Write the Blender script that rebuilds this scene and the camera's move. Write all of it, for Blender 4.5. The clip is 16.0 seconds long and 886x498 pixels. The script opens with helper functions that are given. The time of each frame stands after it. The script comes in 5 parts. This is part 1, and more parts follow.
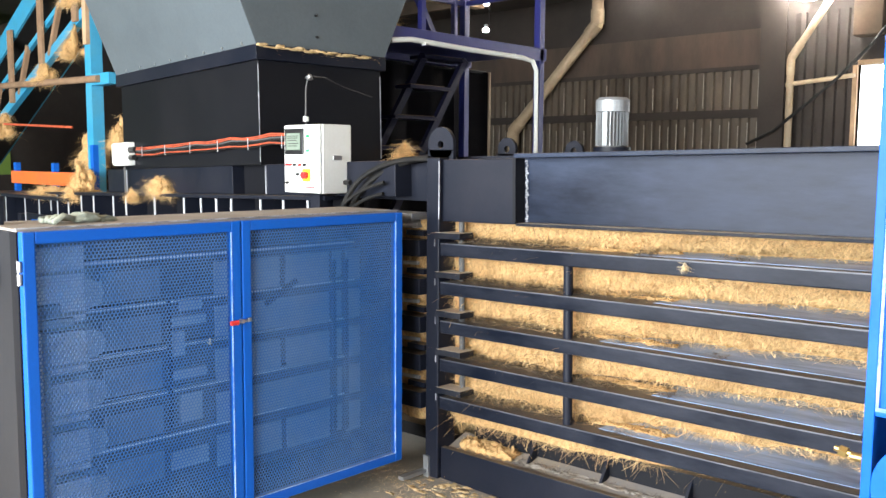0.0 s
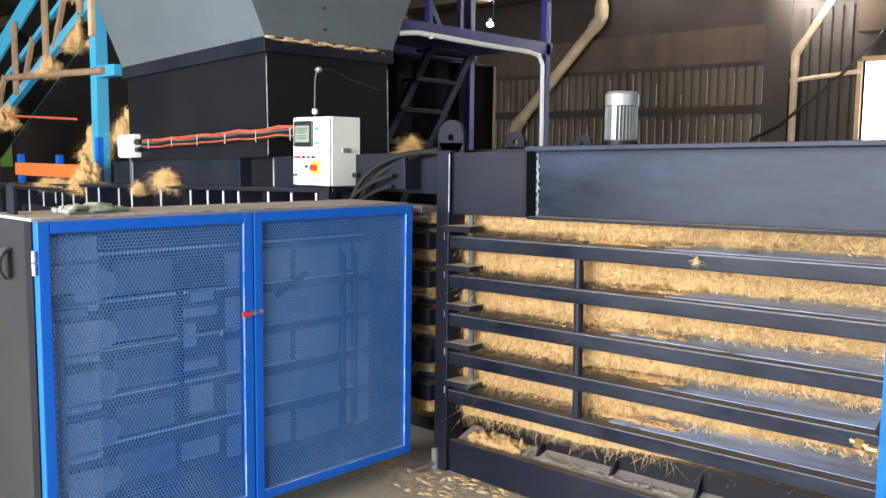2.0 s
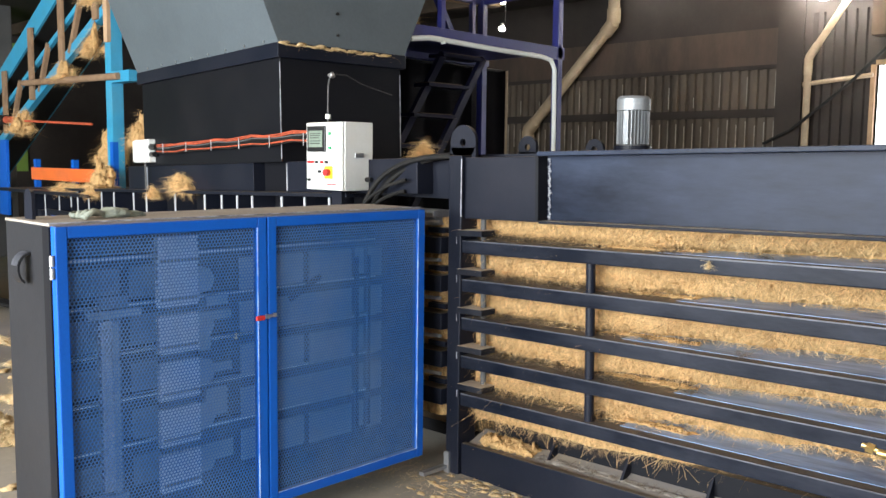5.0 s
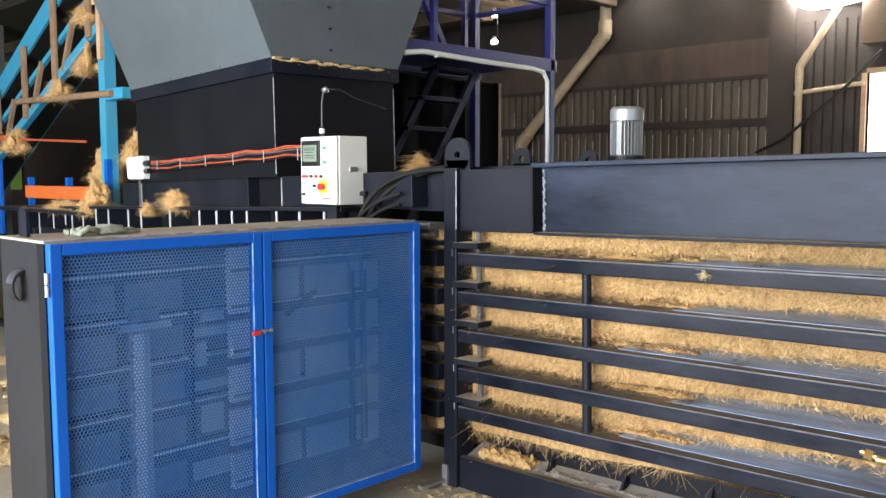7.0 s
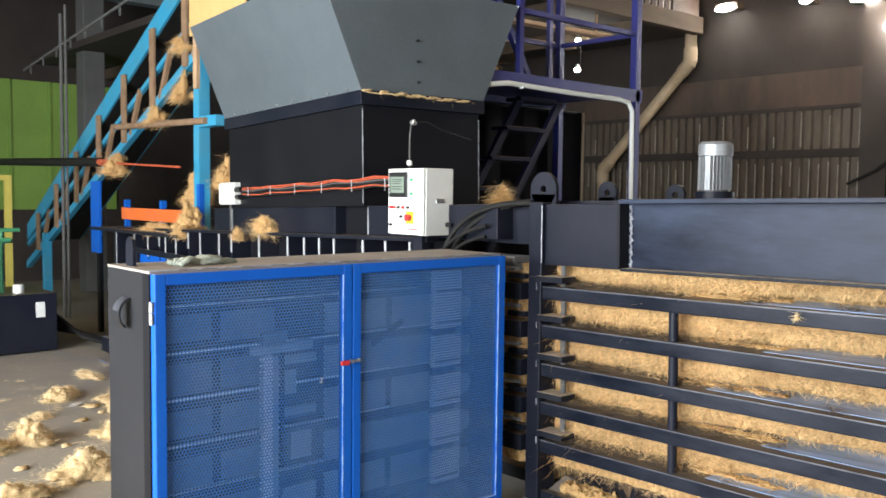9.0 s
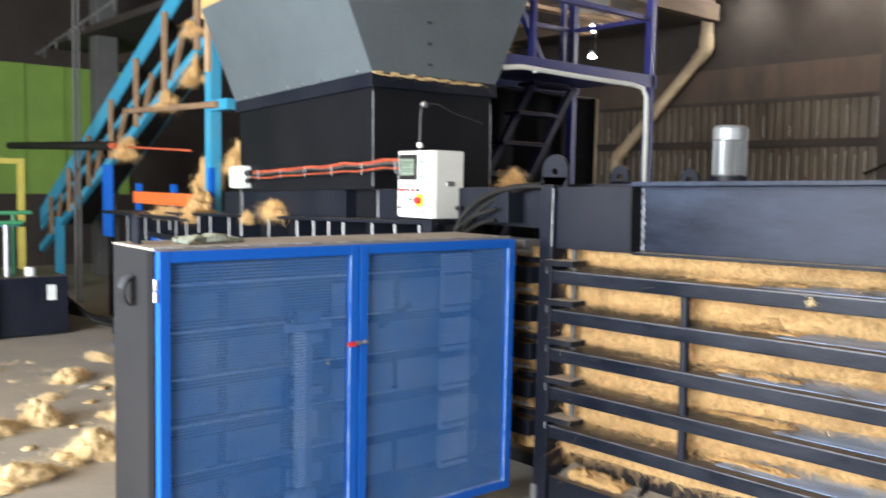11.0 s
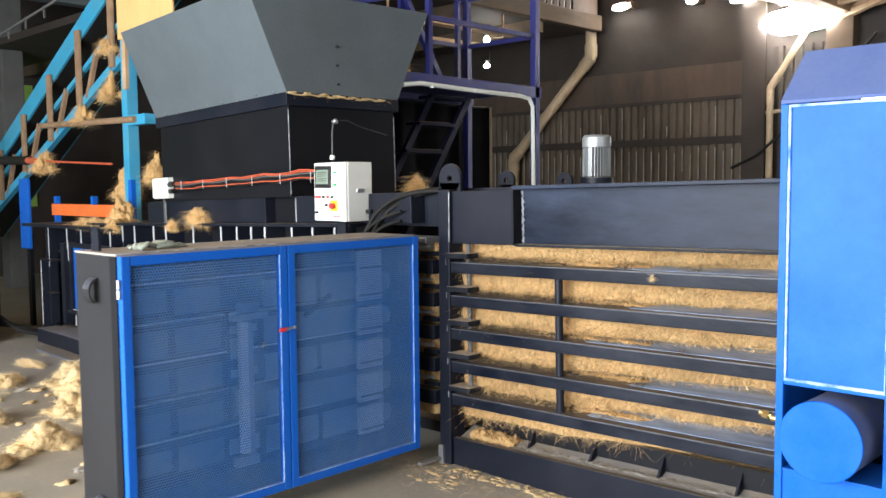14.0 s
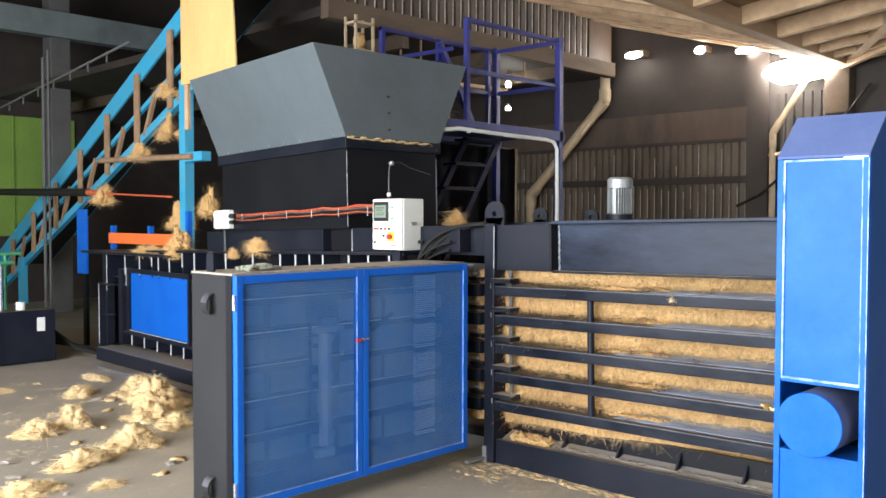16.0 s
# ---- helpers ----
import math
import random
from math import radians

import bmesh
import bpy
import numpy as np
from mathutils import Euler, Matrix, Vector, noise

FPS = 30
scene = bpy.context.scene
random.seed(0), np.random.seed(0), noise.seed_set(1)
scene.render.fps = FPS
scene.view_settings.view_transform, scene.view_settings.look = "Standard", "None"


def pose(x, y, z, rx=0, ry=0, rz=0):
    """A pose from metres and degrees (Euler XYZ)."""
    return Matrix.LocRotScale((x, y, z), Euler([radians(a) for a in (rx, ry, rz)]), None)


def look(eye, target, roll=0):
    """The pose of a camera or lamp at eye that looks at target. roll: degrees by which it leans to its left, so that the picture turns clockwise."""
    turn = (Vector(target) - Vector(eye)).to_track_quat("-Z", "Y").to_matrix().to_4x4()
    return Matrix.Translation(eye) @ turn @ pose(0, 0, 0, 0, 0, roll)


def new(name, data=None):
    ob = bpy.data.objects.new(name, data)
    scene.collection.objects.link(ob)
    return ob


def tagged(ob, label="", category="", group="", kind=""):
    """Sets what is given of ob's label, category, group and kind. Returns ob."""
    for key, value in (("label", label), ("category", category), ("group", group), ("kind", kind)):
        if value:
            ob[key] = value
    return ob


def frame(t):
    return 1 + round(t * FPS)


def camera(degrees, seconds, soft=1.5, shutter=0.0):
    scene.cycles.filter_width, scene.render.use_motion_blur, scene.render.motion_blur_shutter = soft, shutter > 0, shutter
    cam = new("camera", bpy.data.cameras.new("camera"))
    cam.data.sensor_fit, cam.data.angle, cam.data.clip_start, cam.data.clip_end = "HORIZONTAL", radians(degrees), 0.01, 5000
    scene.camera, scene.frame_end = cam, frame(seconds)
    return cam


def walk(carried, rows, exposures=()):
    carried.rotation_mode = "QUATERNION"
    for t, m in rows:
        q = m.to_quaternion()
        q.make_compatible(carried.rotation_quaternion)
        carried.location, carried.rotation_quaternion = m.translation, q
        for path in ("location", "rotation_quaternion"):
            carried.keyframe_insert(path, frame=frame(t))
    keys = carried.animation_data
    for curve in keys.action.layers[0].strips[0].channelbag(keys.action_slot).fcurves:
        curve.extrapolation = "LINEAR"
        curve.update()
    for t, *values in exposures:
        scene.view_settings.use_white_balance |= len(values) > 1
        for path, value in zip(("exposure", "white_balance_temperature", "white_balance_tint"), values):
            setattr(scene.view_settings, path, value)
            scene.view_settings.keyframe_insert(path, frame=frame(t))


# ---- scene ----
cam = camera(53.6, 16.0, shutter=0.5)
EXPOSURES = [(0, 0.42), (1.5, 0.32), (2.5, 0.15), (4.5, -0.02), (8, -0.02), (11, 0.22), (12, 0.22), (12.5, 0.06), (14, 0.0), (16, 0.04)]
PATH = [
    (0, (0.254, 0.158, 1.867), (1.702, 1.523, 1.665), 0.4),
    (0.5, (0.218, 0.179, 1.859), (1.665, 1.546, 1.662), 0.1),
    (1, (0.204, 0.193, 1.857), (1.649, 1.562, 1.662), 0.0),
    (1.5, (0.204, 0.195, 1.861), (1.648, 1.565, 1.667), 0.4),
    (2, (0.208, 0.2, 1.854), (1.657, 1.562, 1.641), 0.7),
    (2.5, (0.208, 0.199, 1.853), (1.654, 1.56, 1.619), 1.0),
    (3, (0.199, 0.194, 1.855), (1.633, 1.568, 1.613), 1.2),
    (3.5, (0.202, 0.195, 1.849), (1.626, 1.579, 1.614), 1.1),
    (4, (0.198, 0.194, 1.854), (1.625, 1.578, 1.629), 0.9),
    (4.5, (0.19, 0.183, 1.86), (1.619, 1.566, 1.646), 0.8),
    (7, (0.187, 0.183, 1.857), (1.627, 1.56, 1.682), -0.1),
    (7.5, (0.184, 0.182, 1.862), (1.623, 1.561, 1.692), -0.2),
    (8, (0.185, 0.186, 1.862), (1.618, 1.57, 1.692), -0.3),
    (8.5, (0.151, 0.196, 1.907), (1.549, 1.616, 1.744), 0.5),
    (8.7, (0.115, 0.188, 1.925), (1.472, 1.651, 1.786), 0.6),
    (10.8, (0.148, 0.215, 1.875), (1.393, 1.776, 1.755), 0.9),
    (11, (0.166, 0.216, 1.876), (1.461, 1.732, 1.727), 1.1),
    (11.5, (0.169, 0.203, 1.871), (1.536, 1.651, 1.688), 0.8),
    (12, (0.186, 0.196, 1.869), (1.594, 1.604, 1.677), 0.7),
    (12.5, (0.174, 0.187, 1.888), (1.627, 1.555, 1.754), 0.6),
    (13, (0.078, 0.086, 1.9), (1.549, 1.437, 1.809), 0.2),
    (13.5, (-0.156, -0.251, 1.903), (1.297, 1.119, 1.782), -0.2),
    (14, (-0.412, -0.42, 1.919), (1.032, 0.955, 1.771), -0.5),
    (14.5, (-0.766, -0.527, 1.919), (0.69, 0.835, 1.763), -0.7),
    (15, (-0.909, -0.692, 1.953), (0.541, 0.682, 1.84), -0.6),
    (15.5, (-1.064, -0.813, 1.953), (0.374, 0.575, 1.882), 0.1),
    (16, (-1.314, -0.833, 1.928), (0.127, 0.552, 1.856), 0.1),
]
walk(cam, [(t, look(eye, target, roll)) for t, eye, target, roll in PATH], EXPOSURES)

# ---- light ----
world = bpy.data.worlds.new("overcast_sky")
scene.world = world
world.use_nodes = True
wn = world.node_tree.nodes
sky = wn.new("ShaderNodeTexSky")
sky.sky_type, sky.sun_disc = "NISHITA", False
sky.sun_elevation, sky.sun_rotation = radians(40), radians(-70)
world.node_tree.links.new(sky.outputs[0], wn["Background"].inputs[0])
wn["Background"].inputs[1].default_value = 0.12


def area_lamp(name, m, sx, sy, power, colour):
    lamp = bpy.data.lights.new(name, "AREA")
    lamp.shape, lamp.size, lamp.size_y, lamp.energy, lamp.color = "RECTANGLE", sx, sy, power, colour
    ob = new(name, lamp)
    ob.matrix_world = m
    return ob


# daylight in the two large gateways behind and beside the walk
area_lamp("gateway_daylight", look((-6.3, 3.4, 2.5), (4.0, 3.4, 2.0)), 10.6, 4.6, 3300, (0.92, 0.97, 1.015))
area_lamp("gateway_daylight", look((0.5, -8.3, 2.6), (2.5, 4.0, 1.2)), 5.0, 4.2, 240, (0.92, 0.97, 1.015))
sun_lamp = bpy.data.lights.new("sun", "SUN")
sun_lamp.energy, sun_lamp.angle, sun_lamp.color = 1.2, radians(12), (1.0, 0.96, 0.9)
new("sun", sun_lamp).matrix_world = look((-20, 6, 18), (0, 0, 0))


# ---- materials ----
def mat(name, base, rough=0.5, metal=0.0, second=None, amount=0.35, big=1.5, fine=40.0, bump=0.15, stretch=(1, 1, 1), glow=0.0, dust=None, spread=0.0, spec=0.5, grain=0.14, each=0.0):
    """Paint, steel, timber and the like: a base colour, a second one in patches, fine grain, and dust that settles on what faces up."""
    m = bpy.data.materials.new(name)
    m.use_nodes = True
    n, ln = m.node_tree.nodes, m.node_tree.links.new
    b = n["Principled BSDF"]
    co = n.new("ShaderNodeTexCoord")
    mp = n.new("ShaderNodeMapping")
    mp.inputs["Scale"].default_value = stretch
    ln(co.outputs["Object"], mp.inputs[0])
    n1, n2 = n.new("ShaderNodeTexNoise"), n.new("ShaderNodeTexNoise")
    for t, s, d in ((n1, big, 6), (n2, fine, 4)):
        t.inputs["Scale"].default_value, t.inputs["Detail"].default_value = s, d
        t.inputs["Roughness"].default_value = 0.65
        ln(mp.outputs[0], t.inputs["Vector"])
    r1 = n.new("ShaderNodeMapRange")
    r1.inputs["From Min"].default_value, r1.inputs["From Max"].default_value = 0.38, 0.68
    r1.inputs["To Max"].default_value = amount
    ln(n1.outputs[0], r1.inputs[0])
    mix = n.new("ShaderNodeMixRGB")
    mix.inputs[1].default_value = (*base, 1)
    mix.inputs[2].default_value = (*(second or [c * 0.6 for c in base]), 1)
    ln(r1.outputs[0], mix.inputs[0])
    over = n.new("ShaderNodeMixRGB")
    over.blend_type = "OVERLAY"
    over.inputs[0].default_value = grain
    ln(mix.outputs[0], over.inputs[1])
    ln(n2.outputs[0], over.inputs[2])
    last = over.outputs[0]
    if each:
        one = n.new("ShaderNodeNewGeometry")
        tone = n.new("ShaderNodeMapRange")
        tone.inputs["To Min"].default_value, tone.inputs["To Max"].default_value = 1.0 - each, 1.0 + each * 0.7
        ln(one.outputs["Random Per Island"], tone.inputs[0])
        shade = n.new("ShaderNodeVectorMath")
        shade.operation = "SCALE"
        ln(last, shade.inputs[0])
        ln(tone.outputs[0], shade.inputs["Scale"])
        last = shade.outputs[0]
    if dust:
        geo = n.new("ShaderNodeNewGeometry")
        sep = n.new("ShaderNodeSeparateXYZ")
        ln(geo.outputs["Normal"], sep.inputs[0])
        up = n.new("ShaderNodeMapRange")
        up.inputs["From Min"].default_value, up.inputs["From Max"].default_value = 0.55, 0.95
        ln(sep.outputs["Z"], up.inputs[0])
        mul = n.new("ShaderNodeMath")
        mul.operation = "MULTIPLY"
        ln(up.outputs[0], mul.inputs[0])
        r2 = n.new("ShaderNodeMapRange")
        r2.inputs["From Min"].default_value, r2.inputs["From Max"].default_value = 0.3, 0.65
        r2.inputs["To Min"].default_value, r2.inputs["To Max"].default_value = spread * 0.4, spread
        ln(n1.outputs[0], r2.inputs[0])
        ln(r2.outputs[0], mul.inputs[1])
        dm = n.new("ShaderNodeMixRGB")
        dm.inputs[2].default_value = (*dust, 1)
        ln(mul.outputs[0], dm.inputs[0])
        ln(last, dm.inputs[1])
        last = dm.outputs[0]
    ln(last, b.inputs["Base Color"])
    r3 = n.new("ShaderNodeMapRange")
    r3.inputs["To Min"].default_value, r3.inputs["To Max"].default_value = max(0.03, rough - 0.12), min(1, rough + 0.15)
    ln(n1.outputs[0], r3.inputs[0])
    ln(r3.outputs[0], b.inputs["Roughness"])
    b.inputs["Metallic"].default_value = metal
    b.inputs["Specular IOR Level"].default_value = spec
    bp = n.new("ShaderNodeBump")
    bp.inputs["Strength"].default_value, bp.inputs["Distance"].default_value = bump, 0.01
    ln(n2.outputs[0], bp.inputs["Height"])
    ln(bp.outputs[0], b.inputs["Normal"])
    if glow:
        b.inputs["Emission Color"].default_value = (*base, 1)
        b.inputs["Emission Strength"].default_value = glow
    return m


DUST = (0.30, 0.24, 0.16)
BLACK = mat("charcoal_paint", (0.007, 0.009, 0.016), 0.42, 0, (0.019, 0.020, 0.028), 0.6, 1.6, 60, 0.06, dust=DUST, spread=0.5, spec=0.18)
BLACKSIDE = mat("matt_black_plate", (0.005, 0.0055, 0.008), 0.5, 0, (0.010, 0.010, 0.012), 0.5, 1.0, 50, 0.05, dust=DUST, spread=0.4, spec=0.18)
BARMAT = mat("bar_paint", (0.005, 0.007, 0.013), 0.36, 0, (0.026, 0.029, 0.040), 0.8, 4.0, 60, 0.12, stretch=(1, 0.5, 2), dust=(0.17, 0.14, 0.11), spread=0.55, spec=0.12)
BARLINE = mat("rubbed_bar_edge", (0.085, 0.09, 0.105), 0.45, 0, (0.02, 0.022, 0.03), 0.9, 6.0, 60, 0.1)
# skylight reflected on the bar tops, put into a pale blue colour
SKYSHEEN = mat("painted_sky_sheen", (0.28, 0.44, 0.72), 0.34, 0.0, (0.05, 0.07, 0.12), 0.75, 5.0, 50, 0.1, stretch=(2.5, 0.4, 1))
BEAM = mat("slate_paint", (0.005, 0.008, 0.017), 0.36, 0, (0.034, 0.046, 0.078), 0.9, 1.7, 30, 0.06, stretch=(1, 0.45, 1.8), dust=DUST, spread=0.45, spec=0.14)
FLANGE = mat("dusty_flange", (0.010, 0.012, 0.018), 0.5, 0, (0.03, 0.03, 0.034), 0.7, 3.0, 45, 0.1, dust=(0.48, 0.40, 0.31), spread=1.2, spec=0.1)
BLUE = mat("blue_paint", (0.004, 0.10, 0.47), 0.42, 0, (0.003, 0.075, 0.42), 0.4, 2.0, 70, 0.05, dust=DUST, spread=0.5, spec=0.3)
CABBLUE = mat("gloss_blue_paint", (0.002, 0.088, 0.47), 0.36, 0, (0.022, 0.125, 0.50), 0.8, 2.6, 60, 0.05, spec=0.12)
MESHBLUE = mat("perforated_blue", (0.034, 0.135, 0.38), 0.55, 0, (0.115, 0.215, 0.41), 0.8, 2.6, 40, 0.05, spec=0.3)
# the bluish haze seen through the mesh is put into this plate colour
INNERBLUE = mat("haze_blue_inner_plate", (0.022, 0.034, 0.062), 0.6, 0, (0.010, 0.014, 0.026), 0.7, 3.0, 50, 0.1)
# plate blue with the back light painted in: a bright and a dimmer copy
PANELBLUE = mat("backlit_blue_plate", (0.20, 0.28, 0.44), 0.6, 0, (0.12, 0.18, 0.30), 0.6, 4.0, 50, 0.1)
MIDBLUE = mat("dim_backlit_blue_plate", (0.075, 0.115, 0.21), 0.6, 0, (0.045, 0.07, 0.13), 0.6, 4.0, 50, 0.1)
TOPDUST = mat("dusty_top_sheet", (0.34, 0.31, 0.27), 0.8, 0, (0.22, 0.20, 0.17), 0.7, 3.0, 60, 0.15)
# near-black for the backdrop that stands in for shade under the platform
SHADEBLACK = mat("painted_shade_black", (0.006, 0.006, 0.008), 0.9, 0, (0.012, 0.011, 0.011), 0.6, 2.0, 50, 0.2, spec=0.05)
# navy taken almost to black: the platform's shade is in the colour
LADDER = mat("shaded_ladder_paint", (0.006, 0.007, 0.03), 0.6, 0, (0.01, 0.01, 0.02), 0.5, 3.0, 50, 0.1, spec=0.2)
DARKTIMBER = mat("dark_sooty_timber", (0.10, 0.07, 0.045), 0.85, 0, (0.05, 0.035, 0.025), 0.7, 2.0, 40, 0.25, stretch=(0.25, 1, 1))
NAVY = mat("navy_paint", (0.02, 0.025, 0.16), 0.4, 0, (0.012, 0.014, 0.08), 0.5, 2.0, 60, 0.05, dust=DUST, spread=0.4)
GREY = mat("grey_hopper_paint", (0.098, 0.118, 0.131), 0.42, 0, (0.075, 0.090, 0.100), 0.7, 0.9, 40, 0.06, spec=0.3, dust=DUST, spread=0.6)
TEAL = mat("teal_paint", (0.035, 0.31, 0.52), 0.45, 0, (0.08, 0.27, 0.36), 0.5, 3.0, 60, 0.1, dust=DUST, spread=0.5)
RUST = mat("rusty_timber", (0.30, 0.19, 0.11), 0.85, 0, (0.15, 0.09, 0.05), 0.7, 5.0, 60, 0.3)
EDGE = mat("worn_bare_edge", (0.42, 0.44, 0.47), 0.5, 0.1, (0.06, 0.06, 0.07), 0.95, 16.0, 90, 0.2)
RIBEDGE = mat("bright_rib_edge", (0.52, 0.54, 0.56), 0.45, 0, (0.35, 0.36, 0.38), 0.7, 18.0, 90, 0.2)
STEEL = mat("galvanised_steel", (0.45, 0.46, 0.47), 0.35, 0.8, (0.3, 0.31, 0.32), 0.5, 6.0, 80, 0.1)
ALU = mat("cast_aluminium", (0.34, 0.36, 0.37), 0.42, 0.5, (0.22, 0.23, 0.24), 0.5, 9.0, 80, 0.1)
WHITE = mat("white_enamel", (0.74, 0.76, 0.72), 0.35, 0, (0.66, 0.66, 0.60), 0.4, 6.0, 60, 0.04)
CARRIAGE = mat("pale_grey_plate", (0.46, 0.56, 0.74), 0.45, 0, (0.34, 0.42, 0.58), 0.5, 6.0, 50, 0.1)
SIDEGREY = mat("slate_grey_side_paint", (0.013, 0.0135, 0.016), 0.5, 0, (0.020, 0.020, 0.023), 0.6, 1.5, 50, 0.06, spec=0.3)
INNER = mat("dusty_inner_plate", (0.10, 0.12, 0.16), 0.6, 0, (0.05, 0.06, 0.09), 0.6, 2.5, 50, 0.1, dust=DUST, spread=0.8)
FIBRE = mat("coir_fibre", (0.72, 0.47, 0.21), 0.98, 0, (0.40, 0.235, 0.095), 0.7, 26.0, 140, 1.0, spec=0.05, grain=0.75)
STRAND = mat("coir_strand", (0.86, 0.59, 0.29), 0.95, 0, (0.52, 0.33, 0.15), 0.7, 9.0, 60, 0.1, spec=0.05, each=0.5)
BALE = mat("pressed_coir", (0.71, 0.48, 0.23), 0.98, 0, (0.34, 0.19, 0.07), 0.95, 26.0, 120, 1.0, stretch=(1, 1.5, 0.7), spec=0.05, grain=0.8)
LOOSE = mat("loose_coir", (0.74, 0.57, 0.32), 0.98, 0, (0.40, 0.26, 0.12), 0.7, 24.0, 130, 0.8, spec=0.05, grain=0.5)
LOOSEHAIR = mat("loose_coir_strand", (0.84, 0.67, 0.40), 0.95, 0, (0.60, 0.44, 0.24), 0.6, 9.0, 60, 0.1, spec=0.05, each=0.5)
DARKFIBRE = mat("matted_dark_fibre", (0.06, 0.045, 0.03), 0.95, 0, (0.16, 0.11, 0.06), 0.7, 14.0, 90, 0.8)
CONCRETE = mat("dusty_concrete", (0.26, 0.24, 0.205), 0.85, 0, (0.36, 0.315, 0.24), 0.8, 1.1, 26, 0.3)
TIMBER = mat("aged_timber", (0.47, 0.32, 0.19), 0.8, 0, (0.24, 0.15, 0.085), 0.8, 2.0, 40, 0.25, stretch=(0.25, 1, 1))
PLY = mat("plywood", (0.62, 0.42, 0.17), 0.7, 0, (0.50, 0.31, 0.11), 0.6, 1.6, 30, 0.06, stretch=(1, 1.6, 0.5))
WALLBROWN = mat("brown_sheet_metal", (0.085, 0.056, 0.040), 0.65, 0, (0.032, 0.024, 0.020), 0.9, 1.6, 30, 0.1, stretch=(1, 1, 0.3))
WALLTAN = mat("tan_sheet_metal", (0.14, 0.112, 0.085), 0.55, 0, (0.06, 0.045, 0.033), 0.9, 1.8, 30, 0.1, stretch=(1, 1, 0.3))
WALLDARK = mat("sooty_wall", (0.040, 0.031, 0.026), 0.8, 0, (0.020, 0.016, 0.014), 0.7, 0.7, 25, 0.15)
GREENWALL = mat("green_sheet_metal", (0.20, 0.34, 0.06), 0.6, 0, (0.14, 0.24, 0.05), 0.6, 0.8, 30, 0.1)
COLUMN = mat("grey_column", (0.10, 0.10, 0.098), 0.8, 0, (0.06, 0.06, 0.06), 0.6, 1.5, 30, 0.2)
PVC = mat("beige_drain_pipe", (0.42, 0.33, 0.22), 0.55, 0, (0.26, 0.19, 0.12), 0.7, 3.0, 40, 0.05)
WELDBLUE = mat("worn_weld_edge", (0.40, 0.56, 0.78), 0.5, 0, (0.01, 0.11, 0.5), 1.0, 9.0, 40, 0.3)
DUSTYTOP = mat("pale_dusty_blue_paint", (0.10, 0.14, 0.29), 0.6, 0, (0.06, 0.10, 0.27), 0.6, 2.0, 60, 0.05, spec=0.2)
# housing blue with dust, darkened for the side turned away from the gateway
SHADEDBLUE = mat("dusty_shaded_blue_paint", (0.025, 0.085, 0.25), 0.6, 0, (0.03, 0.07, 0.26), 0.6, 2.0, 60, 0.05, spec=0.2)
PRIMER = mat("grey_primer", (0.13, 0.13, 0.15), 0.6, 0, (0.03, 0.07, 0.22), 0.7, 3.0, 50, 0.06)
# pale streaks on the wall ribs, and painted daylight slits on the mezzanine
RIBPALE = mat("pale_slit_and_streak", (0.50, 0.46, 0.40), 0.5, 0, (0.16, 0.13, 0.10), 0.8, 5.0, 50, 0.1)
BAYGREY = mat("blue_grey_beam", (0.15, 0.185, 0.19), 0.8, 0, (0.09, 0.10, 0.10), 0.7, 1.2, 30, 0.2)
RUBBER = mat("black_rubber", (0.010, 0.010, 0.010), 0.6, 0, (0.025, 0.023, 0.02), 0.5, 10.0, 80, 0.1, spec=0.2)
ORANGE = mat("orange_paint", (0.72, 0.15, 0.03), 0.5, 0, (0.5, 0.13, 0.05), 0.5, 4.0, 60, 0.05)
REDCABLE = mat("red_cable", (0.52, 0.10, 0.045), 0.6, 0, (0.16, 0.05, 0.03), 0.7, 14.0, 60, 0.05, spec=0.2)
GREENPAINT = mat("green_paint", (0.05, 0.26, 0.12), 0.5, 0, (0.03, 0.15, 0.08), 0.5, 5.0, 60, 0.05)
YELLOW = mat("yellow_paint", (0.55, 0.47, 0.10), 0.5, 0, (0.36, 0.30, 0.07), 0.5, 5.0, 60, 0.05)
BRASS = mat("brass", (0.62, 0.45, 0.18), 0.3, 0.9, (0.4, 0.28, 0.1), 0.5, 20.0, 60, 0.05)
GLOVE = mat("work_glove_cloth", (0.36, 0.40, 0.33), 0.95, 0, (0.16, 0.17, 0.14), 0.8, 22.0, 120, 0.5)
SCREEN = mat("lcd_glass", (0.20, 0.25, 0.20), 0.15, 0, (0.17, 0.21, 0.17), 0.4, 20, 60, 0.0)
BEZEL = mat("black_plastic", (0.012, 0.012, 0.013), 0.35, 0, (0.02, 0.02, 0.02), 0.4, 9, 60, 0.02)
RED = mat("red_plastic", (0.6, 0.03, 0.03), 0.35, 0, (0.4, 0.02, 0.02), 0.4, 9, 60, 0.02)
GREENB = mat("green_plastic", (0.05, 0.5, 0.18), 0.35, 0, (0.04, 0.36, 0.12), 0.4, 9, 60, 0.02)
YELLOWB = mat("yellow_plastic", (0.75, 0.5, 0.03), 0.35, 0, (0.6, 0.4, 0.03), 0.4, 9, 60, 0.02)
# glow of the lamps and of the made-up ovals in the eaves gaps
GLOW = mat("lamp_and_gap_glow", (1.0, 0.97, 0.9), 0.5, 0, (1.0, 0.97, 0.9), 0.1, 1, 1, 0, glow=150.0)
WINDOW = mat("window_daylight", (0.93, 0.97, 1.0), 0.5, 0, (0.93, 0.97, 1.0), 0.1, 1, 1, 0, glow=4.0)


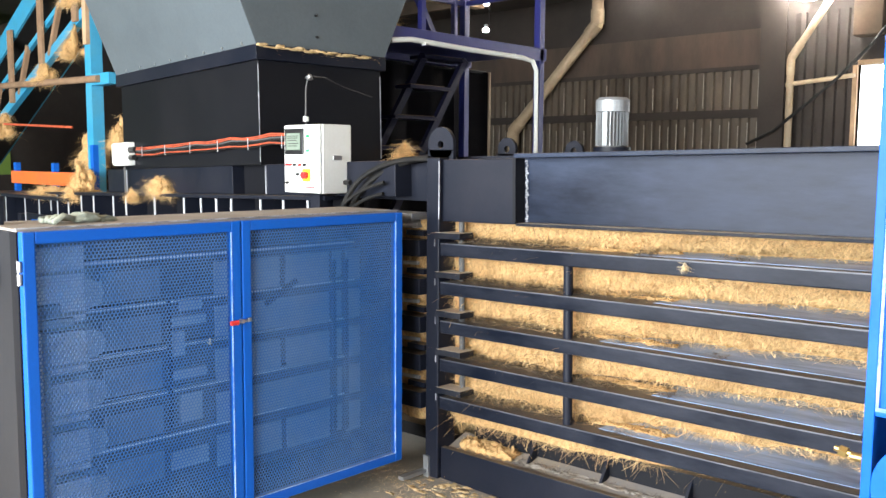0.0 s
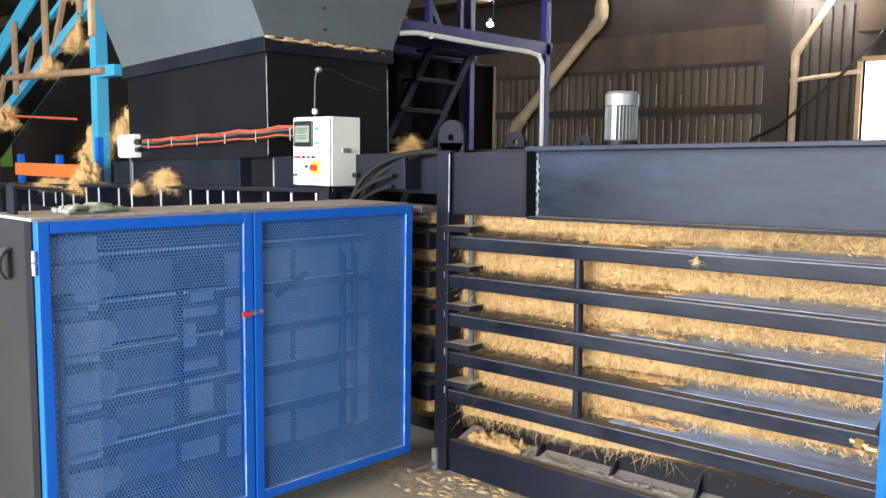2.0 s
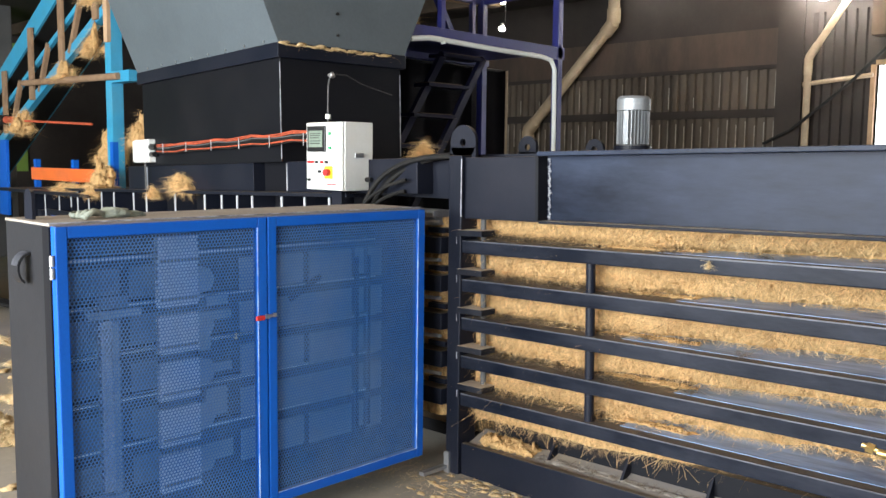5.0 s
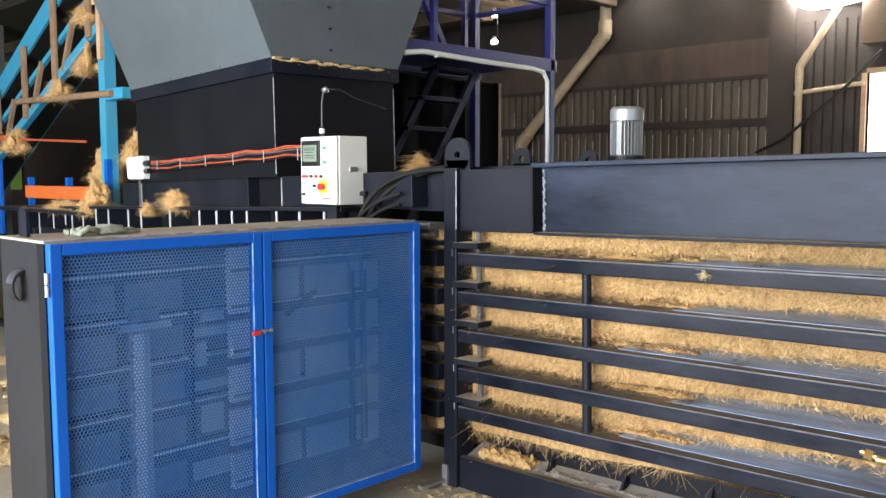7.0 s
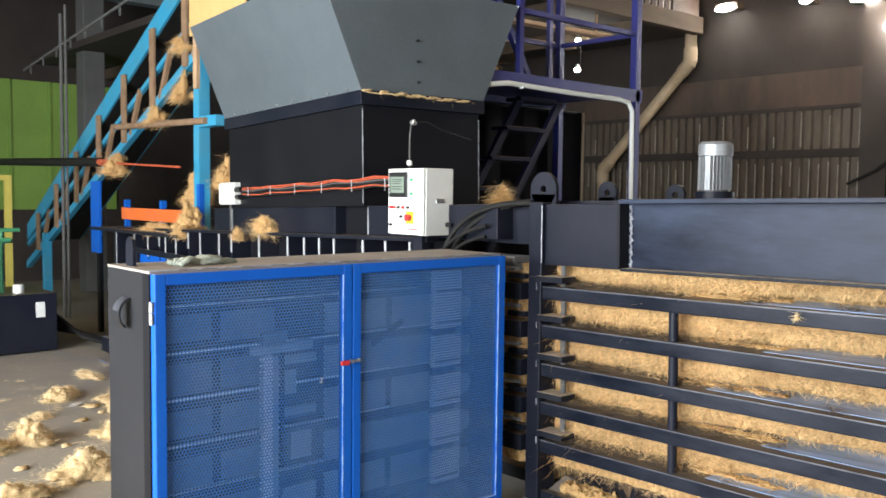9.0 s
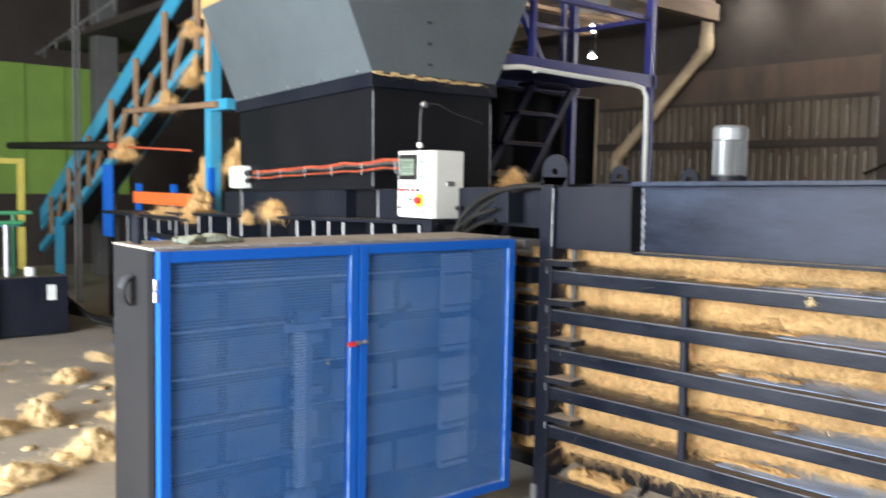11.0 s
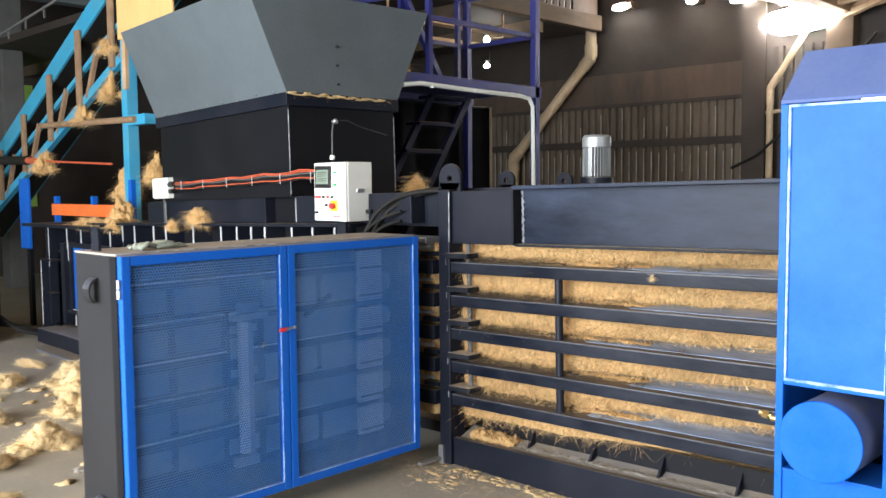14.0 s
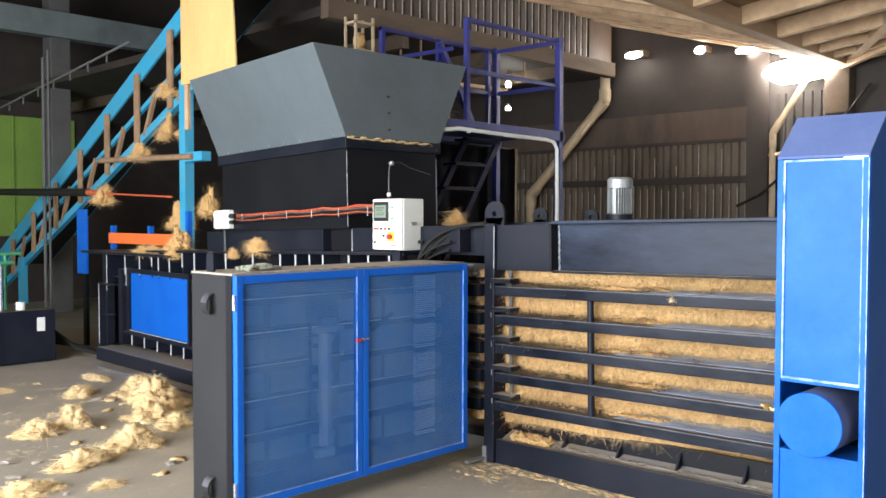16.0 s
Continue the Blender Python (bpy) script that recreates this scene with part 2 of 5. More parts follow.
# ---- mesh tools ----
class Shape:
    """Gathers vertices and faces in world space."""

    def __init__(self):
        self.v, self.f = [], []

    def add(self, vs, fs):
        k = len(self.v)
        self.v += [tuple(p) for p in vs]
        self.f += [tuple(i + k for i in q) for q in fs]
        return self

    def box(self, x0, x1, y0, y1, z0, z1):
        vs = [(x, y, z) for x in (x0, x1) for y in (y0, y1) for z in (z0, z1)]
        return self.add(vs, [(0, 1, 3, 2), (4, 6, 7, 5), (0, 4, 5, 1), (2, 3, 7, 6), (0, 2, 6, 4), (1, 5, 7, 3)])

    def prism(self, outline, axis, a, b):
        """A flat outline in the two other axes, drawn out along axis from a to b."""
        k = "xyz".index(axis)
        vs = []
        for s in (a, b):
            for p in outline:
                q = list(p)
                q.insert(k, s)
                vs.append(q)
        n = len(outline)
        return self.add(vs, [tuple(range(n))[::-1], tuple(range(n, 2 * n))] + [(i, (i + 1) % n, n + (i + 1) % n, n + i) for i in range(n)])

    def rod(self, p, q, r, sides=12, r2=None):
        p, q = Vector(p), Vector(q)
        d = (q - p).normalized()
        u = d.orthogonal().normalized()
        w = d.cross(u)
        vs = []
        for c, rr in ((p, r), (q, r if r2 is None else r2)):
            vs += [c + rr * (math.cos(2 * math.pi * i / sides) * u + math.sin(2 * math.pi * i / sides) * w) for i in range(sides)]
        return self.add(vs, [tuple(range(sides))[::-1], tuple(range(sides, 2 * sides))] + [(i, (i + 1) % sides, sides + (i + 1) % sides, sides + i) for i in range(sides)])

    def tube(self, pts, r, sides=8):
        """A bent pipe or cable through the points."""
        pts = [Vector(p) for p in pts]
        rings = []
        u = None
        for i, p in enumerate(pts):
            d = (pts[min(i + 1, len(pts) - 1)] - pts[max(i - 1, 0)]).normalized()
            u = d.orthogonal().normalized() if u is None else (u - d * u.dot(d)).normalized()
            w = d.cross(u)
            rings += [p + r * (math.cos(2 * math.pi * k / sides) * u + math.sin(2 * math.pi * k / sides) * w) for k in range(sides)]
        n = len(pts)
        fs = [(i * sides + k, i * sides + (k + 1) % sides, (i + 1) * sides + (k + 1) % sides, (i + 1) * sides + k) for i in range(n - 1) for k in range(sides)]
        return self.add(rings, fs + [tuple(range(sides))[::-1], tuple(range((n - 1) * sides, n * sides))])

    def bar(self, p, q, wide, high):
        """A straight square bar from p to q; wide across, high upwards."""
        p, q = Vector(p), Vector(q)
        d = (q - p).normalized()
        s = d.cross(Vector((0, 0, 1)))
        s = Vector((1, 0, 0)) if s.length < 1e-3 else s.normalized()
        t = s.cross(d)
        vs = [c + a * wide / 2 * s + b * high / 2 * t for c in (p, q) for a, b in ((-1, -1), (1, -1), (1, 1), (-1, 1))]
        return self.add(vs, [(3, 2, 1, 0), (4, 5, 6, 7), (0, 1, 5, 4), (1, 2, 6, 5), (2, 3, 7, 6), (3, 0, 4, 7)])

    def ring(self, c, axis, r0, r1, a, b, sides=24):
        """A flat ring about axis through c, from a to b along it."""
        k = "xyz".index(axis)
        vs = []
        for s in (a, b):
            for r in (r0, r1):
                for i in range(sides):
                    t = 2 * math.pi * i / sides
                    q = [c[j] for j in range(3) if j != k]
                    q = [q[0] + r * math.cos(t), q[1] + r * math.sin(t)]
                    q.insert(k, s)
                    vs.append(q)
        fs = []
        for i in range(sides):
            j = (i + 1) % sides
            A, B, C, D = i, sides + i, 2 * sides + i, 3 * sides + i
            a2, b2, c2, d2 = j, sides + j, 2 * sides + j, 3 * sides + j
            fs += [(A, a2, b2, B), (C, D, d2, c2), (A, C, c2, a2), (B, b2, d2, D)]
        return self.add(vs, fs)

    def blob(self, c, size, bumps=0.35, seed=0, detail=2):
        bm = bmesh.new()
        bmesh.ops.create_icosphere(bm, subdivisions=detail, radius=1.0)
        o = Vector((seed * 3.1, seed * 1.7, seed * 0.9))
        vs = []
        for v in bm.verts:
            k = 1 + bumps * noise.fractal(v.co * 1.9 + o, 0.8, 2.0, 4)
            vs.append((c[0] + size[0] * v.co.x * k, c[1] + size[1] * v.co.y * k, c[2] + size[2] * v.co.z * k))
        fs = [[v.index for v in f.verts] for f in bm.faces]
        bm.free()
        return self.add(vs, fs)

    def strands(self, rng, places, length, wide, droop=0.5, out=None):
        """Thin curled fibres that start at the places."""
        for p in places:
            p = Vector(p)
            d = Vector((rng.gauss(0, 1), rng.gauss(0, 1), rng.gauss(0, 0.8)))
            if out is not None:
                d = d * 0.8 + Vector(out)
            d.normalize()
            s = d.cross(Vector((rng.gauss(0, 1), rng.gauss(0, 1), rng.gauss(0, 1)))).normalized() * wide
            ln = length * rng.uniform(0.4, 1.3)
            curl = Vector((rng.gauss(0, 0.7), rng.gauss(0, 0.7), -droop * rng.random()))
            row = []
            for k in range(4):
                t = k / 3
                q = p + d * ln * t + curl * ln * t * t
                row += [q - s * (1 - 0.6 * t), q + s * (1 - 0.6 * t)]
            self.add(row, [(0, 1, 3, 2), (2, 3, 5, 4), (4, 5, 7, 6)])
        return self


def home(ob):
    while ob.parent:
        ob = ob.parent
    return ob.location


# the press stands slightly out of true: its rear body is turned and falls along its length, its chamber rises a little
def lie(yaw, fall, old, at):
    y = Vector((yaw, 1.0, -fall)).normalized()
    x = y.cross(Vector((0, 0, 1))).normalized()
    z = x.cross(y)
    turn = Matrix((x, y, z)).transposed().to_4x4()
    return Matrix.Translation(at) @ turn @ Matrix.Translation([-c for c in old])


LEVEL = None
REAR = lie(0.072, 0.026, (3.9, 5.42, 2.655), (3.95, 5.48, 2.68))
REARLOW = lie(0.072, 0.0, (3.9, 5.42, 0.0), (3.95, 5.48, 0.0))
CHAMBER = lie(0.0, 0.018, (0.0, 3.5, 0.0), (0.0, 3.5, 0.0))
stance = [LEVEL]


def part(name, shape, material, parent, label="", bev=0.0, smooth=False, at=None):
    """One mesh object under a thing or a part (or, with no parent, a thing of its own with its origin at the place at)."""
    o = home(parent) if parent else Vector(at or (0, 0, 0))
    if stance[0]:
        shape.v = [tuple(stance[0] @ Vector(p)) for p in shape.v]
    me = bpy.data.meshes.new(name)
    me.from_pydata([(p[0] - o[0], p[1] - o[1], p[2] - o[2]) for p in shape.v], [], shape.f)
    me.materials.append(material)
    if smooth:
        me.shade_smooth()
        if material not in (FIBRE, LOOSE, BALE, DARKFIBRE, GLOVE):
            me.set_sharp_from_angle(angle=radians(40))
    ob = new(name, me)
    if parent:
        ob.parent = parent
    else:
        ob.location = o
    if bev:
        b = ob.modifiers.new("worn_edges", "BEVEL")
        b.width, b.segments, b.limit_method = bev, 2, "ANGLE"
    if label:
        ob["label"] = label
    return ob


def thing(name, at, label, category, group="", kind=""):
    ob = new(name)
    ob.empty_display_size = 0.1
    ob.location = at
    return tagged(ob, label, category, group, kind)


def S():
    return Shape()


# ---- hall ----
fl = S()
fl.add([(-40, -40, 0), (60, -40, 0), (60, 60, 0), (-40, 60, 0)], [(0, 1, 2, 3)])
tagged(part("floor", fl, CONCRETE, None), "dusty worn concrete floor strewn with coir fibre", "floor", kind="structure")

XW = 12.55


def corrugated(x, y0, y1, z0, z1, pitch=0.14, deep=0.045):
    """Upright ribs of sheet metal on a wall that faces -x."""
    s = S()
    n = int((y1 - y0) / pitch)
    line = []
    for i in range(n):
        y = y0 + i * pitch
        line += [(y, x), (y + 0.35 * pitch, x), (y + 0.45 * pitch, x - deep), (y + 0.9 * pitch, x - deep)]
    line.append((y1, x))
    vs = [(px, py, z) for z in (z0, z1) for py, px in line]
    k = len(line)
    return s.add(vs, [(i, i + 1, k + i + 1, k + i) for i in range(k - 1)])


def roof_z(y):
    """Underside of the roof: a valley near y = 4, rising steeply behind it and gently before it."""
    return 4.45 + (0.29 * (y - 4.0) if y > 4.0 else 0.12 * (4.0 - y))


wall_east = thing("wall_east", (XW, 6, 0), "brown ribbed sheet-metal hall wall, dusty, with dark upper panels", "wall", kind="structure")
WY0, WY1, WZ0, WZ1 = 2.0, 4.24, 1.0, 3.15
core = S().box(XW, XW + 0.2, WY1, 20, 0, 5.0).box(XW, XW + 0.2, -9, WY0, 0, 5.0).box(XW, XW + 0.2, WY0, WY1, 0, WZ0).box(XW, XW + 0.2, WY0, WY1, WZ1, 5.0)
core.prism([(5.9, 5.0), (20, 5.0), (20, 9.1), (5.9, 5.01)], "x", XW, XW + 0.2).prism([(-9, 5.0), (-0.6, 5.0), (-9, 6.0)], "x", XW, XW + 0.2)
part("wall_core", core, WALLDARK, wall_east)
part("sheet", corrugated(XW - 0.005, 5.5, 19.5, 0, 2.5), WALLTAN, wall_east)
part("sheet", corrugated(XW - 0.005, 5.5, 19.5, 2.62, 3.18), WALLTAN, wall_east)
part("sheet", corrugated(XW - 0.005, WY1 + 0.08, 5.1, 0, 3.9), WALLDARK, wall_east)
rngw = random.Random(11)
for i in range(44):
    y = 5.5 + 0.14 * (i + 0.45)
    z0, z1 = rngw.uniform(1.6, 2.1), rngw.uniform(2.36, 2.5)
    part("rib_streak", S().box(XW - 0.056, XW - 0.050, y, y + 0.014, z0, z1), RIBPALE, wall_east, "pale streak along the rib")
    if i % 3 == 0:
        part("rib_streak", S().box(XW - 0.056, XW - 0.050, y, y + 0.011, 2.66, rngw.uniform(2.8, 3.16)), RIBPALE, wall_east)
part("upper_panel", S().box(XW - 0.03, XW, 5.5, 19.5, 3.24, 3.75), WALLBROWN, wall_east, "smooth brown panel")
part("girt", S().box(XW - 0.09, XW, 5.5, 19.5, 2.5, 2.62), WALLDARK, wall_east)
part("girt", S().box(XW - 0.07, XW, 5.5, 19.5, 3.18, 3.24), WALLDARK, wall_east)
part("girt", S().box(XW - 0.09, XW, -9, WY0 - 0.05, 2.5, 2.62), WALLDARK, wall_east)
win = thing("window_1", (XW, 3, 2), "bright daylight window in the sheet-metal wall", "window", kind="structure")
part("window_frame", S().box(XW - 0.04, XW + 0.1, WY0 - 0.06, WY0, WZ0, WZ1).box(XW - 0.04, XW + 0.1, WY1, WY1 + 0.06, WZ0, WZ1).box(XW - 0.04, XW + 0.1, WY0, WY1, WZ1, WZ1 + 0.06).box(XW - 0.04, XW + 0.1, WY0, WY1, WZ0 - 0.06, WZ0).box(XW - 0.03, XW + 0.08, 2.98, 3.04, WZ0, WZ1), TIMBER, win)
part("pane", S().box(XW + 0.1, XW + 0.12, WY0, WY1, WZ0, WZ1), WINDOW, win, "overexposed daylight pane")
col = thing("wall_column", (XW, 5.3, 0), "dark steel wall column with flanges", "column", kind="structure")
part("column_web", S().box(XW - 0.22, XW - 0.02, 5.27, 5.33, 0, 5.0), WALLDARK, col)
part("column_flange", S().box(XW - 0.25, XW - 0.22, 5.12, 5.48, 0, 5.0), WALLDARK, col)
col2 = thing("wall_column", (XW, 3.85, 0), "wide timber-clad wall column", "column", kind="structure")
part("column_casing", S().box(XW - 0.3, XW - 0.02, 3.88, 4.24, 3.5, 4.42), DARKTIMBER, col2, bev=0.01)

north = thing("wall_north", (4, 19.6, 0), "dark hall wall with green sheet-metal band", "wall", kind="structure")
part("wall_core", S().box(-7, 13, 19.6, 19.8, 0, 10.9), WALLDARK, north)
part("green_band", S().box(-6.6, 7.5, 19.52, 19.6, 1.5, 4.15), GREENWALL, north, "bright green sheet-metal band")
for i in range(18):
    part("band_rib", S().box(-6.4 + i * 0.78, -6.34 + i * 0.78, 19.48, 19.52, 1.5, 4.15), GREENWALL, north)
west = thing("wall_west", (-6.6, 3, 0), "hall wall with a wide gateway letting in daylight", "wall", kind="structure")
part("wall_core", S().box(-6.8, -6.6, 8.9, 19.6, 0, 9.5).box(-6.8, -6.6, -9, -2.0, 0, 9.5).box(-6.8, -6.6, -2.0, 8.9, 4.9, 9.5), WALLBROWN, west)
south = thing("wall_south", (3, -8.8, 0), "hall wall with a gateway behind the walk", "wall", kind="structure")
part("wall_core", S().box(-6.6, -2.0, -9.0, -8.8, 0, 9.5).box(3.2, 13, -9.0, -8.8, 0, 9.5).box(-2.0, 3.2, -9.0, -8.8, 4.9, 9.5), WALLBROWN, south)

roof = S()
for k in (0, 0.1):
    roof.add([(x, y, roof_z(y) + k) for y in (-9, 4, 20) for x in (-7, XW + 0.3)], [(0, 1, 3, 2), (2, 3, 5, 4)])
tagged(part("ceiling", roof, TIMBER, None), "boarded timber roof underside", "ceiling", kind="structure")
for x in (12.3, 11.75, 11.2, 10.6, 9.8, 8.8, 7.6, 6.4, 5.2):
    r = thing("rafter", (x, 4, 4.7), "aged brown timber rafter under the sloping roof", "rafter", "roof rafters", "structure")
    part("beam", S().bar((x, 4.0, roof_z(4.0) - 0.12), (x, 19.5, roof_z(19.5) - 0.12), 0.12, 0.22), TIMBER, r, bev=0.01)
    part("beam", S().bar((x, 4.0, roof_z(4.0) - 0.12), (x, -8.8, roof_z(-8.8) - 0.12), 0.12, 0.22), TIMBER, r, bev=0.01)
for i in range(12):
    y = 4.3 + i * 0.42
    bd = thing("roof_board", (9, y, roof_z(y)), "aged timber roof board with a dark gap beside it", "roof board", "roof boards", "structure")
    part("board", S().bar((6.0, y, roof_z(y) - 0.018), (12.5, y, roof_z(y) - 0.018), 0.36, 0.016), TIMBER if i % 3 else DARKTIMBER, bd)
hip = thing("hip_beam", (11, 2.6, 4.4), "slanting timber hip beam meeting the roof valley", "beam", kind="structure")
part("beam", S().bar((12.3, 3.9, 4.33), (8.6, 1.6, 4.55), 0.14, 0.18), TIMBER, hip, bev=0.01)
part("prop", S().bar((12.3, 4.0, 4.2), (11.2, 2.2, 4.5), 0.10, 0.12), TIMBER, hip, bev=0.01)
vb = thing("valley_beam", (10, 4.0, 4.4), "heavy timber beam along the roof valley", "beam", kind="structure")
part("beam", S().box(2.0, XW, 3.9, 4.1, 4.2, 4.42), TIMBER, vb, bev=0.01)
part("strut", S().bar((11.6, 4.0, 4.4), (11.6, 2.4, 4.55), 0.12, 0.14), TIMBER, vb)
for i, y in enumerate((5.0, 5.9, 6.8, 7.7, 8.6, 9.5)):
    p = thing("purlin", (10, y, roof_z(y) - 0.1), "timber purlin across the rafters", "purlin", "roof purlins", "structure")
    part("beam", S().box(4.5 if y < 7.9 else 12.3, XW, y - 0.05, y + 0.05, roof_z(y) - 0.09, roof_z(y) - 0.01), TIMBER, p)

# mezzanine store behind the hopper
mz = thing("mezzanine", (9, 8.2, 4.5), "overhead mezzanine store clad in brown ribbed sheet", "mezzanine", kind="structure")
part("edge_beam", S().box(5.75, 12.35, 7.98, 8.14, 4.46, 4.72), DARKTIMBER, mz, "heavy dusty timber edge beam", bev=0.012)
part("floor_slab", S().box(5.75, 12.5, 8.14, 19.5, 4.5, 4.62), WALLDARK, mz)
for i in range(34):
    x = 5.8 + i * 0.17
    rb = part("cladding_rib", S().box(x, x + 0.10, 8.04, 8.09, 4.72, 7.0), WALLBROWN, mz)
    # daylight through the cladding gaps, painted as a pale strip without glow
    part("daylight_slit", S().box(x + 0.10, x + 0.118, 8.035, 8.07, 4.74, 7.0), RIBPALE, rb, "pale strip painted as daylight through a sheet gap")
part("cladding", S().box(5.75, 11.6, 8.09, 8.12, 4.72, 7.4), WALLBROWN, mz)
part("corner_board", S().box(11.6, 12.3, 8.04, 8.12, 4.72, 7.0), WALLBROWN, mz, "plain brown corner board")
for x in (7.2, 9.0, 10.8):
    part("joist", S().box(x, x + 0.12, 8.14, 19.5, 4.3, 4.5), DARKTIMBER, mz)


def drain(name, pts, r):
    d = thing(name, pts[-1], "beige plastic drain pipe with angled bends", "pipe", "drain pipes", "structure")
    part("pipe", S().tube(pts, r, 14), PVC, d, smooth=True)
    for p, q in zip(pts[:-1], pts[1:]):
        for a, b in ((p, q), (q, p)):
            v = (Vector(b) - Vector(a)).normalized()
            part("socket", S().rod(Vector(a), Vector(a) + v * 0.22, r * 1.14, 14), PVC, d, smooth=True)


drain("drain_pipe", [(12.35, 8.2, 7.0), (12.35, 8.2, 4.05), (12.35, 9.9, 2.36), (12.35, 9.9, 0)], 0.095)
drain("drain_pipe", [(12.3, 4.3, 4.4), (12.3, 5.04, 3.27), (12.3, 5.04, 0)], 0.05)

wh = thing("wall_hose", (12.2, 4.8, 2.0), "black hose sagging across the wall", "hose")
part("hose", S().tube([(12.25, 5.6, 2.12), (12.2, 5.2, 2.3), (12.2, 4.8, 2.62), (12.2, 4.4, 2.95), (12.2, 4.0, 3.35), (12.3, 3.6, 3.9)], 0.022, 8), RUBBER, wh, smooth=True)
part("rail", S().rod((12.3, 5.1, 2.92), (12.3, 4.2, 3.0), 0.03, 8), PVC, wh, smooth=True)
# glowing ovals stand in for daylight through eaves gaps; flood and pendant lamps follow
for y, z, w in ((7.57, 4.80, 0.34), (6.3, 4.72, 0.18), (5.44, 4.62, 0.46), (4.62, 4.48, 0.62), (4.08, 4.26, 0.36)):
    l = thing("eaves_gap_glow", (12.3, y, z), "glowing oval standing in for daylight through an eaves gap", "lamp", "eaves lamps")
    part("housing", S().box(12.3, 12.53, y - w * 0.55, y + w * 0.55, z - 0.03, z + 0.08), DARKTIMBER, l, bev=0.01)
    part("lens", S().blob((12.28, y, z), (0.05, w * 0.5, 0.055), 0.15, 5, 3), GLOW, l, "glowing oval", smooth=True)
l = thing("flood_lamp", (12.2, 4.6, 4.2), "large glaring white flood lamp on the wall", "lamp")
part("housing", S().box(12.25, 12.53, 4.25, 4.98, 4.05, 4.36), STEEL, l, bev=0.02)
part("lens", S().blob((12.22, 4.62, 4.20), (0.10, 0.55, 0.20), 0.12, 3, 3), GLOW, l, "glowing oval", smooth=True)
for z0, z1 in ((4.2, 4.29), (3.8, 3.86)):
    l = thing("pendant_lamp", (10.55, 9.0, z0), "small bright lamp hanging under the mezzanine", "lamp", "pendant lamps")
    part("bulb", S().blob((10.55, 9.0, (z0 + z1) / 2), (0.05, 0.05, (z1 - z0) * 0.6), 0.0), GLOW, l, smooth=True)
    part("cap", S().rod((10.55, 9.0, z1), (10.55, 9.0, z1 + 0.05), 0.03, 10), STEEL, l)
    part("cord", S().rod((10.55 + (0.07 if z0 < 4 else 0), 9.0, z1 + 0.04), (10.55 + (0.07 if z0 < 4 else 0), 9.0, 4.5), 0.008, 6), RUBBER, l)

# ---- baling press ----
XF = 3.93
BAR_TOPS = (1.395, 1.17, 0.945, 0.72, 0.495)
press = thing("baling_press", (4.6, 3.6, 0), "large charcoal-painted horizontal baling press full of coir fibre", "baling press")
part("corner_post", S().box(3.87, 4.02, 3.60, 3.70, 0, 1.88), BLACK, press, bev=0.006)
part("weld_seam", S().rod((3.87, 3.600, 1.53), (3.87, 3.600, 1.86), 0.004, 6), EDGE, press, "bright weld seam")
stance[0] = CHAMBER
part("end_plate", S().box(3.90, 4.05, 3.05, 3.60, 1.52, 1.87), BLACK, press, bev=0.004)
part("beam_web", S().box(3.965, 4.0, -1.6, 3.03, 1.53, 1.87), BEAM, press, "slate-blue sheen beam web")
part("top_flange", S().box(3.86, 4.12, -1.6, 3.02, 1.872, 1.895), BEAM, press, bev=0.003)
part("bottom_flange", S().box(3.900, 4.10, -1.6, 3.04, 1.512, 1.528), FLANGE, press, bev=0.003)
# thin stiffener in black, which also draws the end plate's shadow line
part("stiffener_shadow_edge", S().box(3.885, 3.965, 3.028, 3.048, 1.53, 1.87), BLACKSIDE, press)
for i in range(26):
    z = 1.535 + i * 0.0128
    part("weld_bead", S().blob((3.962, 3.012 + 0.004 * math.sin(i * 2.1), z), (0.006, 0.009 + 0.003 * math.sin(i * 1.3), 0.0075), 0.4, i, 1), EDGE, press, smooth=True)
part("deck", S().box(4.12, 5.6, -1.6, 3.8, 1.86, 1.89), BLACK, press)
part("far_wall", S().box(5.5, 5.6, -1.6, 3.8, -0.08, 1.86), BLACKSIDE, press)
part("end_wall", S().box(3.95, 5.5, -1.7, -1.6, 0.0, 1.86), BLACKSIDE, press)
for i, z in enumerate(BAR_TOPS):
    b = part("chamber_bar", S().box(3.885, 4.36, -1.6, 3.60, z - 0.074, z), BARMAT, press, bev=0.006)
    # thin strip carrying the painted sky reflection along the bar top
    part("sheen_strip", S().box(3.965, 4.35, -1.6, 2.55 - 0.3 * (i % 2) - 0.2 * (i == 0), z - 0.004, z + 0.0022), SKYSHEEN, b, "pale blue strip painted as sky reflection on the bar top")
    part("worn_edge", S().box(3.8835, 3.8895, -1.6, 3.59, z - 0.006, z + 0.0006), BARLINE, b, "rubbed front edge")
    part("lug", S().box(3.862, 3.985, 3.41, 3.60, z + 0.026, z + 0.062), FLANGE, press, "dusty steel lug", bev=0.005)
    part("lug_bolt", S().rod((3.955, 3.475, z - 0.0), (3.955, 3.475, z + 0.15), 0.017, 10), COLUMN, press)
    part("weld_seam", S().box(3.867, 3.871, 3.603, 3.609, z - 0.02, z + 0.02), EDGE, press)
    part("rear_bar", S().box(3.84, 4.13, 3.705, 4.6, z - 0.085, z + 0.012), BLACK, press, bev=0.004)
    part("rear_rod", S().rod((3.84, 3.71, z + 0.105), (3.84, 4.25, z + 0.085), 0.011, 8), STEEL, press, "pale steel needle rod", smooth=True)
    part("lug", S().box(3.87, 3.97, 3.70, 3.84, z + 0.035, z + 0.066), BLACK, press)
